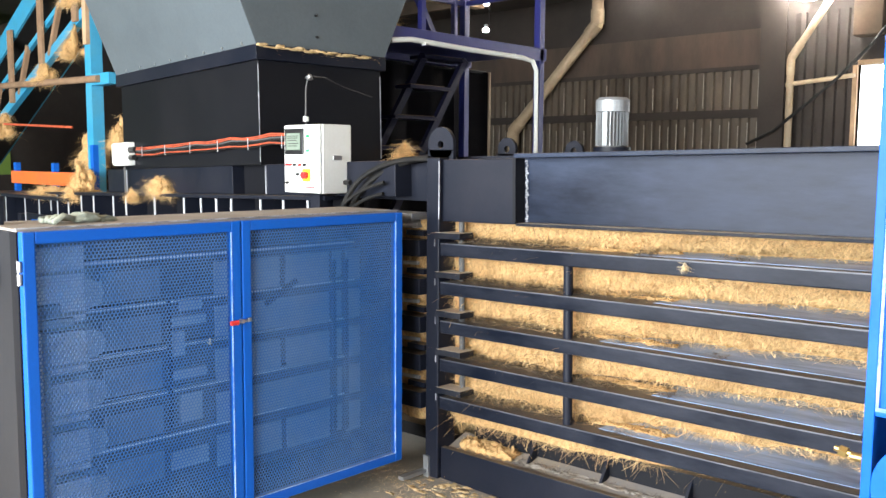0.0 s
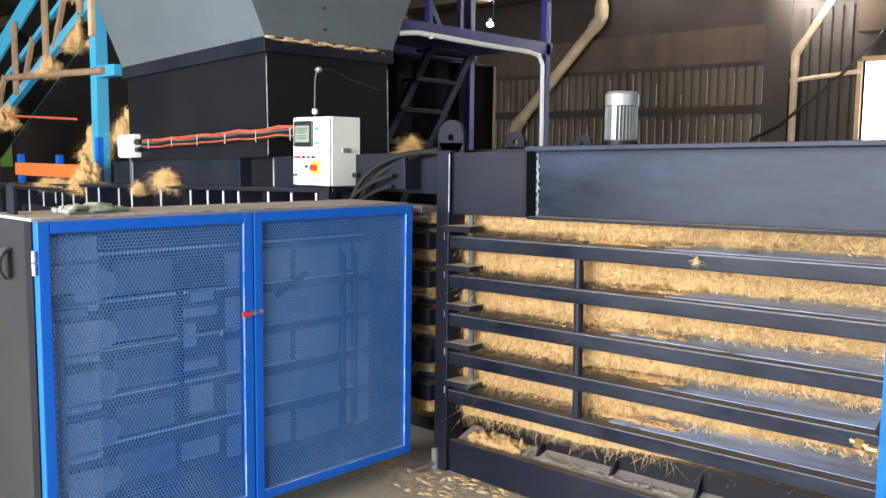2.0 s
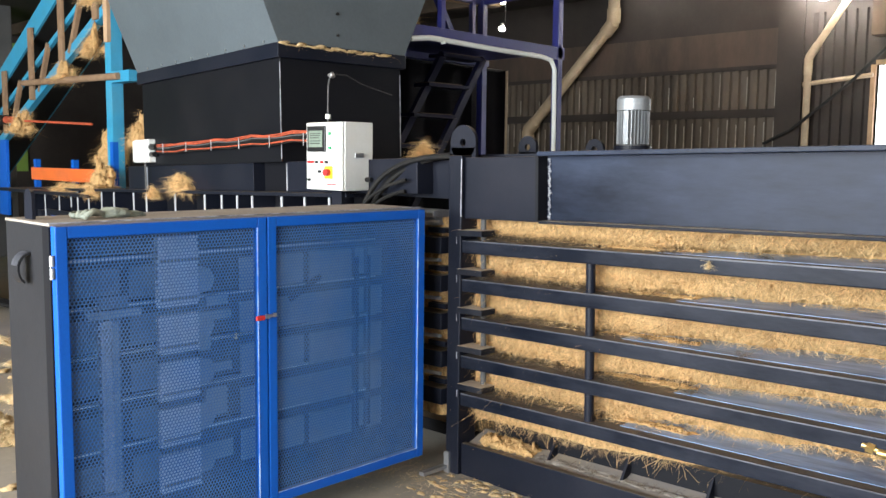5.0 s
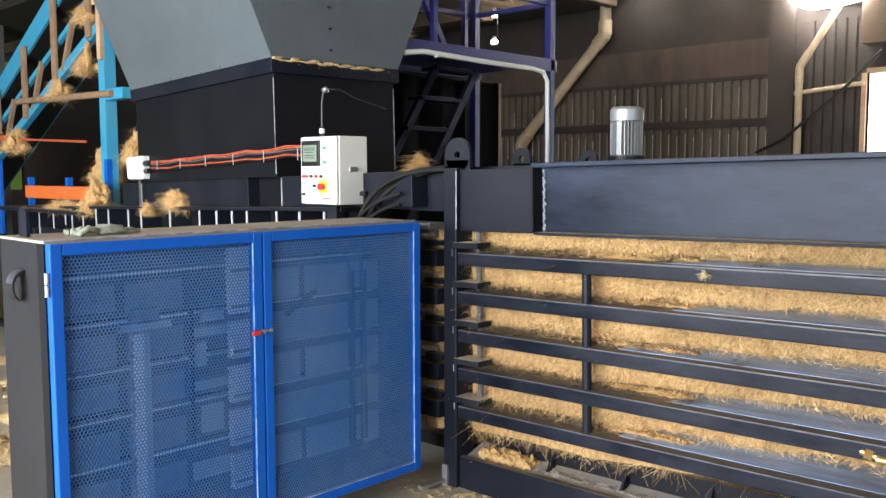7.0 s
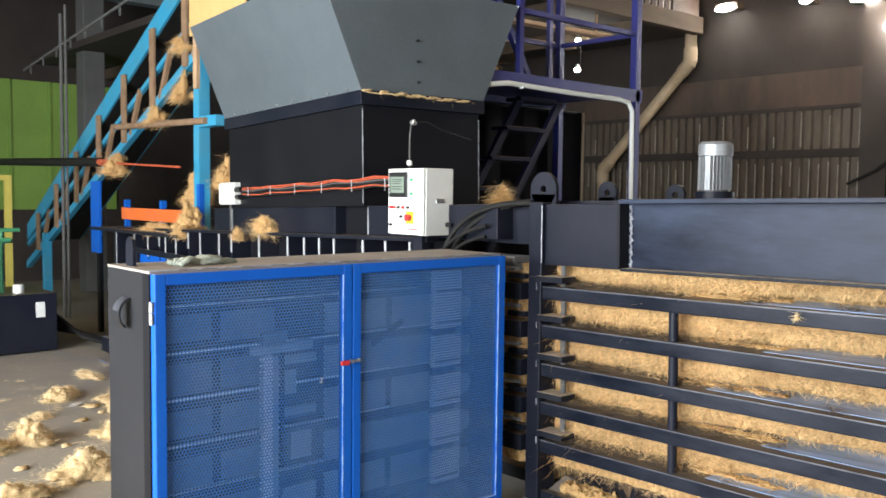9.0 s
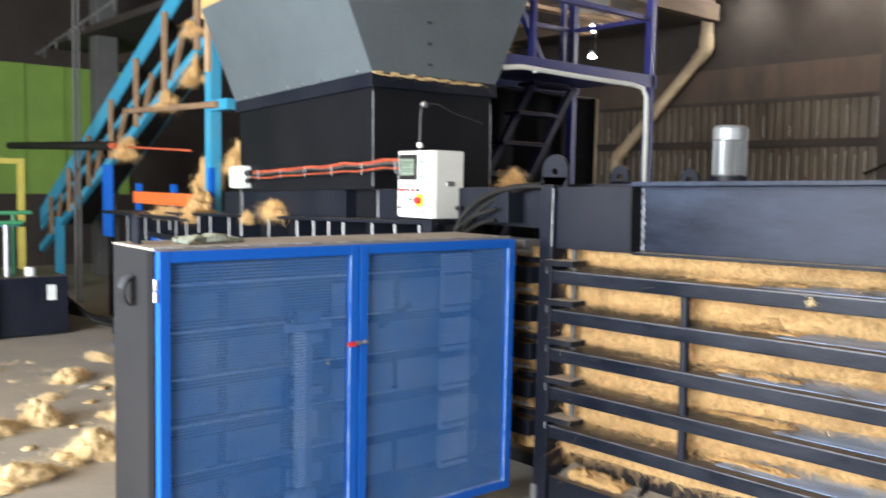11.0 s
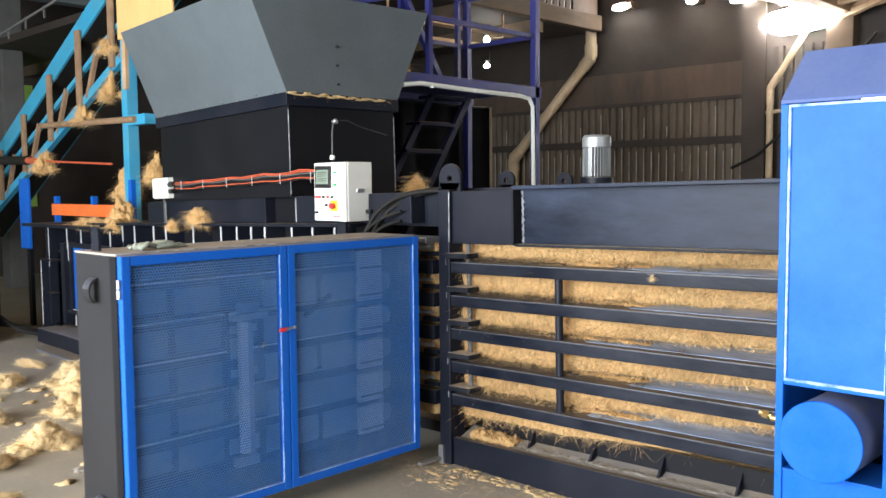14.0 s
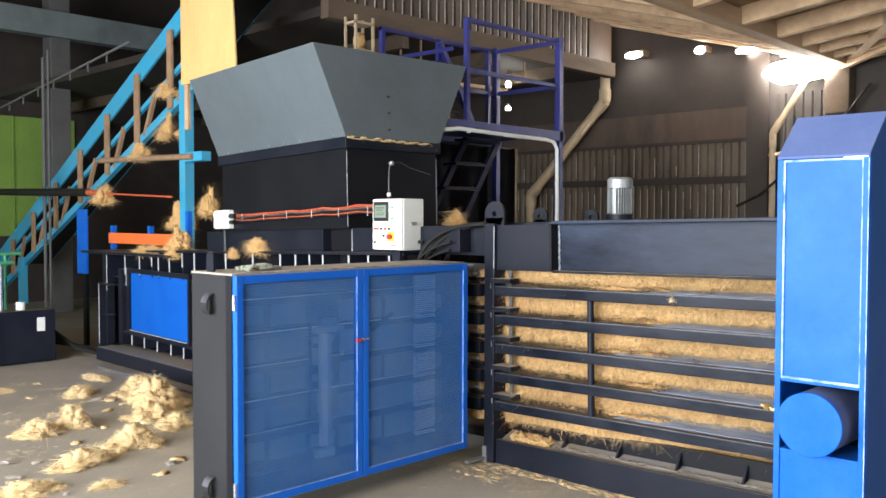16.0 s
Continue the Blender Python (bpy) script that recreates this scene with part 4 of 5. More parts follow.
for z in (1.385, 0.24):
    arc = [(BX0 - 0.055 * math.sin(a), z + 0.07 * math.cos(a)) for a in np.linspace(0.1, 2.6, 9)]
    inner = [(BX0 - 0.047 * math.sin(a), z + 0.06 * math.cos(a)) for a in np.linspace(2.6, 0.1, 9)]
    hook = part("handle_tab", S().prism(arc + inner, "y", 3.925, 3.995), SIDEGREY, gb, "curled steel handle tab", smooth=True)
    part("worn_top", S().prism(arc[:5] + [(px - 0.002, pz + 0.002) for px, pz in arc[4::-1]], "y", 3.927, 3.993), BARLINE, hook)
part("foot_gusset", S().prism([(BX0 - 0.11, 0.0), (BX0, 0.0), (BX0, 0.16)], "y", 3.88, 3.895).prism([(BX0 - 0.11, 0.0), (BX0, 0.0), (BX0, 0.16)], "y", 4.06, 4.075).box(BX0 - 0.11, BX0, 3.86, 4.1, 0, 0.012), BLACK, gb)
part("worn_edge", S().box(BX0 - 0.003, BX1, BY0 + 0.04, BY0 + 0.05, BZ1 + 0.008, BZ1 + 0.013), EDGE, gb)
part("corner_upright", S().prism([(4.00, BZ1)] + [(4.04 - 0.04 * math.cos(a), BZ1 + 0.10 + 0.04 * math.sin(a)) for a in np.linspace(0, math.pi, 9)] + [(4.08, BZ1)], "x", 1.64, 1.655), BLACK, gb, "rounded lifting lug")

gl = thing("work_glove", (1.98, 3.95, BZ1 + 0.01), "crumpled grey-green work gloves lying on the guard box", "glove")
part("palm", S().blob((1.96, 3.93, BZ1 + 0.03), (0.075, 0.05, 0.024), 0.5, 5, 3), GLOVE, gl, smooth=True)
part("cuff", S().blob((2.06, 3.95, BZ1 + 0.02), (0.055, 0.04, 0.016), 0.5, 9, 3), GLOVE, gl, smooth=True)
for i in range(4):
    part("finger", S().tube([(1.90 - 0.01 * i, 3.90 + 0.025 * i, BZ1 + 0.03), (1.85 - 0.02 * i, 3.88 + 0.03 * i, BZ1 + 0.045 - 0.006 * i), (1.80, 3.86 + 0.03 * i, BZ1 + 0.02)], 0.013, 8), GLOVE, gl, smooth=True)

# moving needle carriage and the follower bar inside the guard box
YC = 3.92
carriage = thing("needle_carriage", (1.85, YC, 0.1), "pale grey needle carriage plate sliding behind the mesh doors", "carriage")
part("spine", S().box(1.76, 1.94, YC + 0.035, YC + 0.05, 0.22, 1.50), INNERBLUE, carriage)
for z in (0.26, 0.48, 0.705, 0.93, 1.155, 1.335):
    part("needle_block", S().box(1.745, 1.955, YC, YC + 0.035, z, z + (0.185 if z < 1.3 else 0.15)), CARRIAGE, carriage, bev=0.006)
    part("block_slot", S().box(1.755, 1.945, YC - 0.004, YC, z + 0.03, z + 0.042), INNER, carriage)
for z in (0.30, 0.52, 0.745, 0.97, 1.195):
    part("needle_plate", S().prism([(1.96, z), (2.03, z + 0.02), (2.05, z + 0.07), (2.03, z + 0.12), (1.96, z + 0.14)], "y", YC + 0.02, YC + 0.03), PANELBLUE, carriage)
follower = thing("follower_bar", (1.72, YC, 0.1), "upright pale steel follower bar behind the mesh doors", "follower bar")
part("upright", S().box(1.70, 1.752, YC - 0.02, YC + 0.02, 0.35, 1.13), CARRIAGE, follower, bev=0.005)
part("upright", S().box(1.757, 1.79, YC - 0.01, YC + 0.02, 0.33, 1.12), PANELBLUE, follower, bev=0.004)
part("top_block", S().box(1.65, 1.90, YC - 0.01, YC + 0.03, 1.135, 1.175), PANELBLUE, follower, bev=0.005)
part("top_block", S().box(1.70, 1.84, YC - 0.01, YC + 0.03, 1.18, 1.24), MIDBLUE, follower, bev=0.005)
part("bottom_block", S().box(1.66, 1.82, YC - 0.01, YC + 0.03, 0.27, 0.33), PANELBLUE, follower, bev=0.005)

# ---- control panel ----
cp = thing("control_panel", (3.84, 4.65, 1.645), "white enamel control panel with screen and push buttons", "control panel")
CX, CY0, CY1, CZ0, CZ1 = 3.71, 4.47, 4.84, 1.65, 2.085
part("cabinet", S().box(CX + 0.02, CX + 0.255, CY0, CY1, CZ0, CZ1), WHITE, cp, bev=0.008)
cd = part("cabinet_door", S().box(CX, CX + 0.018, CY0 + 0.004, CY1 - 0.004, CZ0 + 0.004, CZ1 - 0.004), WHITE, cp, bev=0.005)
part("bezel", S().box(CX - 0.012, CX, 4.63, 4.815, 1.895, 2.06), BEZEL, cd, "black screen surround", bev=0.003)
part("screen", S().box(CX - 0.014, CX - 0.012, 4.655, 4.795, 1.925, 2.03), SCREEN, cd, "grey-green display")
for j, z in enumerate((2.012, 2.0, 1.985, 1.965, 1.95)):
    part("screen_line", S().box(CX - 0.0155, CX - 0.014, 4.67 + 0.01 * (j % 3), 4.78, z - 0.003, z + 0.002), BEZEL, cd)
for y, z, m, nm in ((4.585, 2.01, GREENB, "indicator"), (4.585, 1.92, GREENB, "indicator"), (4.80, 1.83, RED, "push_button"), (4.765, 1.83, RED, "push_button"), (4.72, 1.83, BEZEL, "push_button"), (4.67, 1.83, RED, "push_button"), (4.62, 1.83, BEZEL, "push_button"), (4.69, 1.77, BEZEL, "selector_knob"), (4.80, 1.715, BEZEL, "key_switch")):
    b = part(nm, S().rod((CX - 0.016, y, z), (CX, y, z), 0.0095, 12), m, cd, smooth=True)
es = part("stop_base", S().box(CX - 0.004, CX, 4.565, 4.645, 1.725, 1.805), YELLOWB, cd, "yellow emergency stop plate")
part("stop_button", S().rod((CX - 0.035, 4.605, 1.765), (CX - 0.004, 4.605, 1.765), 0.022, 16), RED, cd, "red emergency stop button", smooth=True)
part("side_lock", S().box(CX + 0.10, CX + 0.17, CY0 - 0.01, CY0, 1.86, 1.89), STEEL, cp, bev=0.003)
part("gland", S().rod((CX + 0.2, CY0 - 0.05, 1.72), (CX + 0.2, CY0, 1.72), 0.016, 10), BEZEL, cp)
part("label_bar", S().box(CX - 0.002, CX, 4.53, 4.62, 1.685, 1.693), RED, cd, "small red text bar")
part("mount_arm", S().box(CX + 0.1, CX + 0.16, 4.6, 4.7, 1.46, 1.65), BLACK, cp)

bc = thing("signal_cable", (3.95, 4.75, 2.1), "thin grey cable with coupling above the control panel", "cable")
part("cable", S().tube([(3.82, 4.75, 2.085), (3.82, 4.75, 2.2), (3.83, 4.76, 2.32), (3.86, 4.78, 2.39)], 0.005), COLUMN, bc, smooth=True)
part("coupling", S().blob((3.86, 4.76, 2.395), (0.022, 0.026, 0.02), 0.5, 3), STEEL, bc, smooth=True)
part("coupling", S().rod((3.82, 4.75, 2.11), (3.82, 4.75, 2.14), 0.018, 10), WHITE, bc)
part("cable", S().tube([(3.86, 4.74, 2.40), (4.1, 4.9, 2.42), (4.5, 5.2, 2.40), (5.0, 5.42, 2.36)], 0.005), RUBBER, bc, smooth=True)

stance[0] = REAR
jb = thing("junction_box", (3.85, 7.75, 1.8), "white plastic junction box on the hopper corner", "junction box")
part("case", S().box(3.86, 3.99, 7.62, 7.94, 1.83, 2.04), WHITE, jb, bev=0.012)
part("lid", S().box(3.845, 3.86, 7.63, 7.93, 1.84, 2.03), WHITE, jb, bev=0.008)
part("gland", S().rod((3.89, 7.50, 1.97), (3.89, 7.62, 1.97), 0.028, 10).rod((3.89, 7.54, 1.90), (3.89, 7.62, 1.90), 0.024, 10), BEZEL, jb)
part("mount_pipe", S().rod((3.90, 7.78, 1.46), (3.90, 7.78, 1.83), 0.009, 8), COLUMN, jb, smooth=True)

cb = thing("cable_bundle", (3.88, 6.3, 1.95), "orange, red and black cables tied along the hopper", "cables")
for i in range(7):
    z = 1.91 + 0.012 * i
    pts = [(3.875 - 0.006 * (i % 2), 7.45 - 2.6 * k / 14, z + 0.004 * math.sin(k * 1.7 + i) - 0.010 * math.sin(math.pi * (k % 3) / 3) + 0.03 * k / 14) for k in range(15)]
    part("cable", S().tube(pts, 0.0056, 6), (RUBBER, REDCABLE, RUBBER, RUBBER, COLUMN, REDCABLE, REDCABLE)[i], cb, smooth=True)
for k in range(6):
    y = 7.3 - k * 0.45
    part("cable_tie", S().box(3.857, 3.861, y, y + 0.005, 1.905, 1.99), RIBEDGE, cb)

stance[0] = LEVEL
# hoses between panel and press
hs = thing("hydraulic_hose", (3.9, 4.2, 1.5), "black hydraulic hoses arching over the press shoulder", "hose")
for k, (a, b, c) in enumerate((((3.84, 4.45, 1.46), (3.84, 4.34, 1.88), (3.93, 3.74, 1.875)), ((3.88, 4.43, 1.46), (3.88, 4.28, 1.84), (3.98, 3.72, 1.89)), ((3.80, 4.46, 1.46), (3.80, 4.36, 1.66), (3.86, 4.05, 1.73)), ((3.84, 4.42, 1.46), (3.84, 4.32, 1.62), (3.88, 4.08, 1.66)))):
    a, b, c = Vector(a), Vector(b), Vector(c)
    pts = [(1 - t) ** 2 * a + 2 * t * (1 - t) * b + t * t * c for t in np.linspace(0, 1, 12)]
    part("hose", S().tube(pts, 0.017 if k < 2 else 0.011, 8), RUBBER, hs, smooth=True)

# ---- motor ----
mo = thing("electric_motor", (5.1, 3.25, 1.89), "upright finned aluminium electric motor on the press deck", "motor")
MX, MY = 5.1, 3.25
part("flange", S().rod((MX, MY, 1.89), (MX, MY, 1.955), 0.12, 24).box(MX - 0.2, MX + 0.25, MY - 0.12, MY + 0.12, 1.885, 1.905), BLACK, mo, smooth=True)
part("housing", S().rod((MX, MY, 1.955), (MX, MY, 2.18), 0.084, 28), COLUMN, mo, smooth=True)
for i in range(28):
    t = 2 * math.pi * i / 28
    c, s = math.cos(t), math.sin(t)
    part("fin", S().bar((MX + 0.09 * c, MY + 0.09 * s, 1.965), (MX + 0.09 * c, MY + 0.09 * s, 2.175), 0.006, 0.03) if i % 14 == 0 else S().add([(MX + r * c - w * s, MY + r * s + w * c, z) for z in (1.965, 2.175) for r, w in ((0.078, 0.003), (0.103, 0.002), (0.103, -0.002), (0.078, -0.003))], [(0, 1, 5, 4), (1, 2, 6, 5), (2, 3, 7, 6), (3, 2, 1, 0), (4, 5, 6, 7)]), ALU, mo)
part("fan_cowl", S().rod((MX, MY, 2.18), (MX, MY, 2.25), 0.106, 28).rod((MX, MY, 2.25), (MX, MY, 2.268), 0.106, 28, 0.088), ALU, mo, smooth=True)

# ---- blue cylinder housing ----
cab = thing("cylinder_housing", (3.4, 0.8, 0), "glossy blue welded steel cylinder housing with sloping top", "cylinder housing")
QX0, QX1, QY0, QY1 = 3.0, 3.86, 0.565, 1.0
prof = [(QX0 + 0.03, 0.0), (QX1, 0.0), (QX1, 2.44), (QX0 + 0.23, 2.43), (QX0 + 0.005, 2.225), (QX0 + 0.005, 2.215), (QX0 + 0.03, 2.215)]
# near side plate takes the darkened blue, its shade painted in
part("side_plate", S().prism(prof, "y", QY0, QY0 + 0.014), SHADEDBLUE, cab, bev=0.003)
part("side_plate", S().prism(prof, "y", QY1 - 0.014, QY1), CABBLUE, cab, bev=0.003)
part("top_slope", S().prism([(QX0 - 0.002, 2.218), (QX0 + 0.23, 2.432), (QX0 + 0.23, 2.444), (QX0 - 0.006, 2.23)], "y", QY0, QY1), DUSTYTOP, cab, "dusty sloping top plate")
part("top_plate", S().box(QX0 + 0.23, QX1, QY0, QY1, 2.43, 2.444), BLUE, cab)
part("front_flange", S().box(QX0 - 0.004, QX0 + 0.03, QY0, QY0 + 0.03, 0, 2.215), CABBLUE, cab, bev=0.003)
part("front_flange", S().box(QX0 - 0.004, QX0 + 0.03, QY1 - 0.03, QY1, 0, 2.215), CABBLUE, cab, bev=0.003)
part("upper_plate", S().box(QX0 + 0.008, QX0 + 0.02, QY0 + 0.03, QY1 - 0.03, 1.13, 2.215), CABBLUE, cab)
part("lower_plate", S().box(QX0 + 0.006, QX0 + 0.02, QY0 + 0.03, QY1 - 0.03, 0, 0.765), CABBLUE, cab)
part("opening_lip", S().box(QX0, QX0 + 0.2, QY0 + 0.03, QY1 - 0.03, 1.115, 1.13), CABBLUE, cab, bev=0.002)
part("opening_lip", S().box(QX0, QX0 + 0.3, QY0 + 0.03, QY1 - 0.03, 0.765, 0.778), CABBLUE, cab, bev=0.002)
part("inner_back", S().box(QX0 + 0.45, QX0 + 0.47, QY0 + 0.014, QY1 - 0.014, 0.7, 1.2), BLACKSIDE, cab)
part("weld_seam", S().box(QX0 - 0.001, QX0 + 0.008, QY1 - 0.039, QY1 - 0.029, 1.13, 2.212), WELDBLUE, cab, "pale worn weld edge")
part("weld_seam", S().box(QX0 - 0.001, QX0 + 0.008, QY0 + 0.030, QY0 + 0.034, 1.13, 2.212), WELDBLUE, cab, "pale worn weld edge")
part("weld_seam", S().box(QX0 - 0.0015, QX0 + 0.008, QY0 + 0.034, QY1 - 0.039, 1.13, 1.142), WELDBLUE, cab, "pale worn weld edge")
part("weld_seam", S().box(QX0 - 0.0015, QX0 + 0.008, QY0 + 0.034, QY1 - 0.039, 2.203, 2.213), WELDBLUE, cab, "pale worn weld edge")
part("worn_edge", S().box(QX0 - 0.006, QX0 - 0.003, QY0 + 0.001, QY0 + 0.005, 0.0, 2.21), WELDBLUE, cab)
cy = part("cylinder", S().rod((QX0 - 0.10, 0.785, 0.94), (QX0 + 0.45, 0.785, 0.94), 0.153, 40), PRIMER, cab, "grey-primed hydraulic cylinder with a blue cap", bev=0.004, smooth=True)
part("cylinder_cap", S().rod((QX0 - 0.112, 0.785, 0.94), (QX0 - 0.098, 0.785, 0.94), 0.155, 40), CABBLUE, cy, "blue cylinder cap", bev=0.003, smooth=True)
part("mount_bracket", S().box(3.5, 3.9, QY0 + 0.05, QY1 - 0.05, 0.0, 0.2), BLACK, cab)

bv = thing("brass_valve", (3.18, 1.04, 0.9), "brass hose fittings screwed into the blue housing", "valve")
part("body", S().rod((3.15, 1.0, 0.93), (3.15, 1.08, 0.93), 0.014, 10).rod((3.15, 1.05, 0.93), (3.15, 1.13, 0.945), 0.01, 8), BRASS, bv, smooth=True)
part("nut", S().rod((3.15, 1.02, 0.93), (3.15, 1.045, 0.931), 0.02, 6), BRASS, bv)
part("nut", S().rod((3.15, 1.09, 0.937), (3.15, 1.115, 0.942), 0.018, 6), BRASS, bv)
gh = thing("green_hose", (3.3, 1.05, 1.3), "green hose coupling on the blue housing", "hose")
part("coupling", S().rod((3.3, 1.0, 1.28), (3.3, 1.06, 1.28), 0.022, 10), GREENPAINT, gh, smooth=True)
part("hose", S().tube([(3.3, 1.04, 0.86), (3.32, 1.09, 0.95), (3.33, 1.06, 1.05), (3.34, 1.01, 1.1)], 0.016, 8), RUBBER, gh, smooth=True)

# ---- access platform ----
pf = thing("access_platform", (6.2, 5.7, 0), "navy steel access platform with railing and ladder", "platform")
part("deck_beam", S().box(5.2, 7.35, 5.46, 5.56, 2.84, 2.96), NAVY, pf, bev=0.005)
part("deck", S().box(5.2, 7.3, 5.56, 6.5, 2.90, 2.94), NAVY, pf)
part("deck_beam", S().box(5.2, 5.3, 5.56, 6.5, 2.84, 2.96), NAVY, pf)
part("deck_beam", S().box(5.2, 7.35, 6.45, 6.55, 2.84, 2.96), NAVY, pf)
for x, y in ((7.24, 5.46), (7.24, 6.45)):
    part("column", S().box(x, x + 0.075, y, y + 0.075, 0, 4.08), NAVY, pf, bev=0.004)
for x, y, z in ((5.62, 5.48, 4.05), (6.2, 6.47, 4.05), (5.3, 6.47, 4.05), (7.1, 6.47, 4.05)):
    part("rail_post", S().box(x, x + 0.05, y, y + 0.05, 2.96, z), NAVY, pf)
for z in (4.03, 3.5):
    part("rail", S().bar((5.64, 5.5, z), (7.3, 5.5, z), 0.045, 0.045), NAVY, pf)
    part("rail", S().bar((5.3, 6.5, z), (7.3, 6.5, z), 0.045, 0.045), NAVY, pf)
    part("rail", S().bar((7.28, 5.5, z), (7.28, 6.5, z), 0.045, 0.045), NAVY, pf)
part("rail", S().bar((5.52, 5.6, 3.72), (4.8, 5.9, 3.54), 0.04, 0.04), NAVY, pf)
part("brace", S().bar((6.9, 6.45, 2.9), (6.2, 6.45, 4.0), 0.06, 0.06), NAVY, pf)
# ladder in the navy with the shade painted in
for x in (0.0, 0.56):
    part("ladder_stile", S().bar((5.16 + x, 6.0, 1.3), (6.18 + x, 6.0, 2.84), 0.05, 0.07), LADDER, pf)
for i in range(5):
    x, z = 5.36 + 0.187 * i, 1.675 + 0.282 * i
    tr = part("ladder_step", S().box(x, x + 0.56, 5.92, 6.12, z, z + 0.03), LADDER, pf)
    part("step_dust", S().box(x + 0.04 * (i % 3), x + 0.5 - 0.06 * (i % 2), 5.915, 6.1, z + 0.03, z + 0.036), DARKFIBRE, tr, "fibre dust lying on the step")
# added dark backdrop: the shadow behind the ladder, made as a black sheet
dp = thing("shade_backdrop", (6.4, 6.66, 0), "black backdrop sheet standing in for the shade under the access platform", "tarpaulin")
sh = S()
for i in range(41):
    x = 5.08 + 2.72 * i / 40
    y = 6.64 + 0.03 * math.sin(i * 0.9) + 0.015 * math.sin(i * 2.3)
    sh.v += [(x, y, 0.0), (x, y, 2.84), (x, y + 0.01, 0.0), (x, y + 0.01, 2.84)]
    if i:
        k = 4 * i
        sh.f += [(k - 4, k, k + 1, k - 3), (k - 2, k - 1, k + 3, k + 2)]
part("sheet", sh, SHADEBLACK, dp, smooth=True)
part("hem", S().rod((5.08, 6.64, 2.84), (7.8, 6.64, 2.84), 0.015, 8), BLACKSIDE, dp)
part("edge_pole", S().rod((7.82, 6.6, 0), (7.82, 6.6, 2.84), 0.018, 8), PVC, dp, "thin pale pole at the sheet edge", smooth=True)
wc = thing("white_conduit", (7.2, 5.44, 0), "white plastic conduit clipped along the platform", "conduit")
part("pipe", S().tube([(5.22, 5.44, 2.83), (5.45, 5.44, 2.86), (6.2, 5.44, 2.845), (6.95, 5.44, 2.84), (7.1, 5.44, 2.82), (7.16, 5.44, 2.74), (7.17, 5.44, 2.2), (7.17, 5.44, 0.1)], 0.022, 8), WHITE, wc, smooth=True)
for x in (5.6, 6.2, 6.8):
    part("clip", S().box(x, x + 0.012, 5.42, 5.46, 2.825, 2.865), WHITE, wc)

wcage = thing("cage_lamp", (6.15, 7.75, 4.1), "small tan timber cage hanging from the mezzanine beam", "cage")
for dx in (0.0, 0.29):
    for dy in (0.0, 0.2):
        part("upright", S().box(6.0 + dx, 6.03 + dx, 7.74 + dy, 7.77 + dy, 4.08, 4.5), PVC, wcage)
part("base", S().box(6.0, 6.32, 7.74, 7.97, 4.05, 4.08), PVC, wcage)
part("top", S().box(6.0, 6.32, 7.74, 7.97, 4.40, 4.43), PVC, wcage)
part("lantern", S().blob((6.16, 7.86, 4.2), (0.08, 0.08, 0.11), 0.1, 4, 3), FIBRE, wcage, smooth=True)
for x0, x1, z in ((7.0, 10.4, 4.16), (7.4, 9.6, 3.92)):
    pk = thing("timber_plank", (x0, 8.3, z), "pale timber plank slung under the mezzanine", "plank", "slung planks")
    part("plank", S().bar((x0, 8.3, z), (x1, 8.3, z + 0.05), 0.16, 0.05), TIMBER, pk)
    for x in (x0 + 0.3, x1 - 0.3):
        part("hanger", S().box(x, x + 0.03, 8.29, 8.31, z, 4.52), RUST, pk)

# ---- conveyor ----
cv = thing("inclined_conveyor", (5.1, 12.5, 0), "teal inclined feed conveyor with rusty uprights", "conveyor")


def cz(y):
    return 2.71 + (13.88 - y) * 0.516


def cl(y):
    return 1.77 + (13.8 - y) * 0.44


for x in (4.8, 5.7):
    part("side_board", S().prism([(16.6, cz(16.6)), (8.7, cz(8.7)), (8.7, cz(8.7) - 0.28), (16.6, cz(16.6) - 0.28)], "x", x, x + 0.03), TEAL, cv, "teal-painted side board")
    if x > 5:
        continue
    part("lower_rail", S().prism([(16.6, cl(16.6) + 0.12), (9.2, cl(9.2) + 0.12), (9.2, cl(9.2)), (16.6, cl(16.6))], "x", x - 0.02, x + 0.06), TEAL, cv)
    part("middle_rail", S().prism([(16.6, cl(16.6) + 0.45), (9.2, cl(9.2) + 0.55), (9.2, cl(9.2) + 0.48), (16.6, cl(16.6) + 0.38)], "x", x, x + 0.05), TEAL, cv)
    for i, y in enumerate(np.arange(15.8, 9.3, -0.95)):
        part("upright", S().box(x - 0.05, x - 0.02, y, y + 0.13, cl(y), cz(y) - 0.20), RUST, cv, "rusty brown upright")
        part("strut", S().bar((x, y - 0.1, cl(y - 0.1) + 0.06), (x, y - 0.42, cl(y - 0.42) + 0.5), 0.05, 0.06), RUST, cv)
part("belt", S().prism([(16.6, cz(16.6) - 0.24), (8.8, cz(8.8) - 0.24), (8.8, cz(8.8) - 0.29), (16.6, cz(16.6) - 0.29)], "x", 4.83, 5.7), RUBBER, cv)
part("leg", S().box(4.72, 4.86, 9.72, 9.86, 0, 3.75), TEAL, cv, bev=0.005)
part("leg", S().box(5.66, 5.8, 9.72, 9.86, 0, 3.75), TEAL, cv)
part("leg_arm", S().box(4.72, 4.86, 9.3, 9.72, 2.66, 2.78), TEAL, cv)
part("leg", S().box(4.72, 4.84, 15.4, 15.52, 0, 1.2), TEAL, cv)
part("cross_pipe", S().rod((4.7, 9.5, 2.72), (4.7, 12.2, 2.78), 0.04, 10), RUST, cv, smooth=True)
pl = thing("plywood_board", (4.3, 8.4, 3.5), "yellowish plywood deflector board above the hopper", "board")
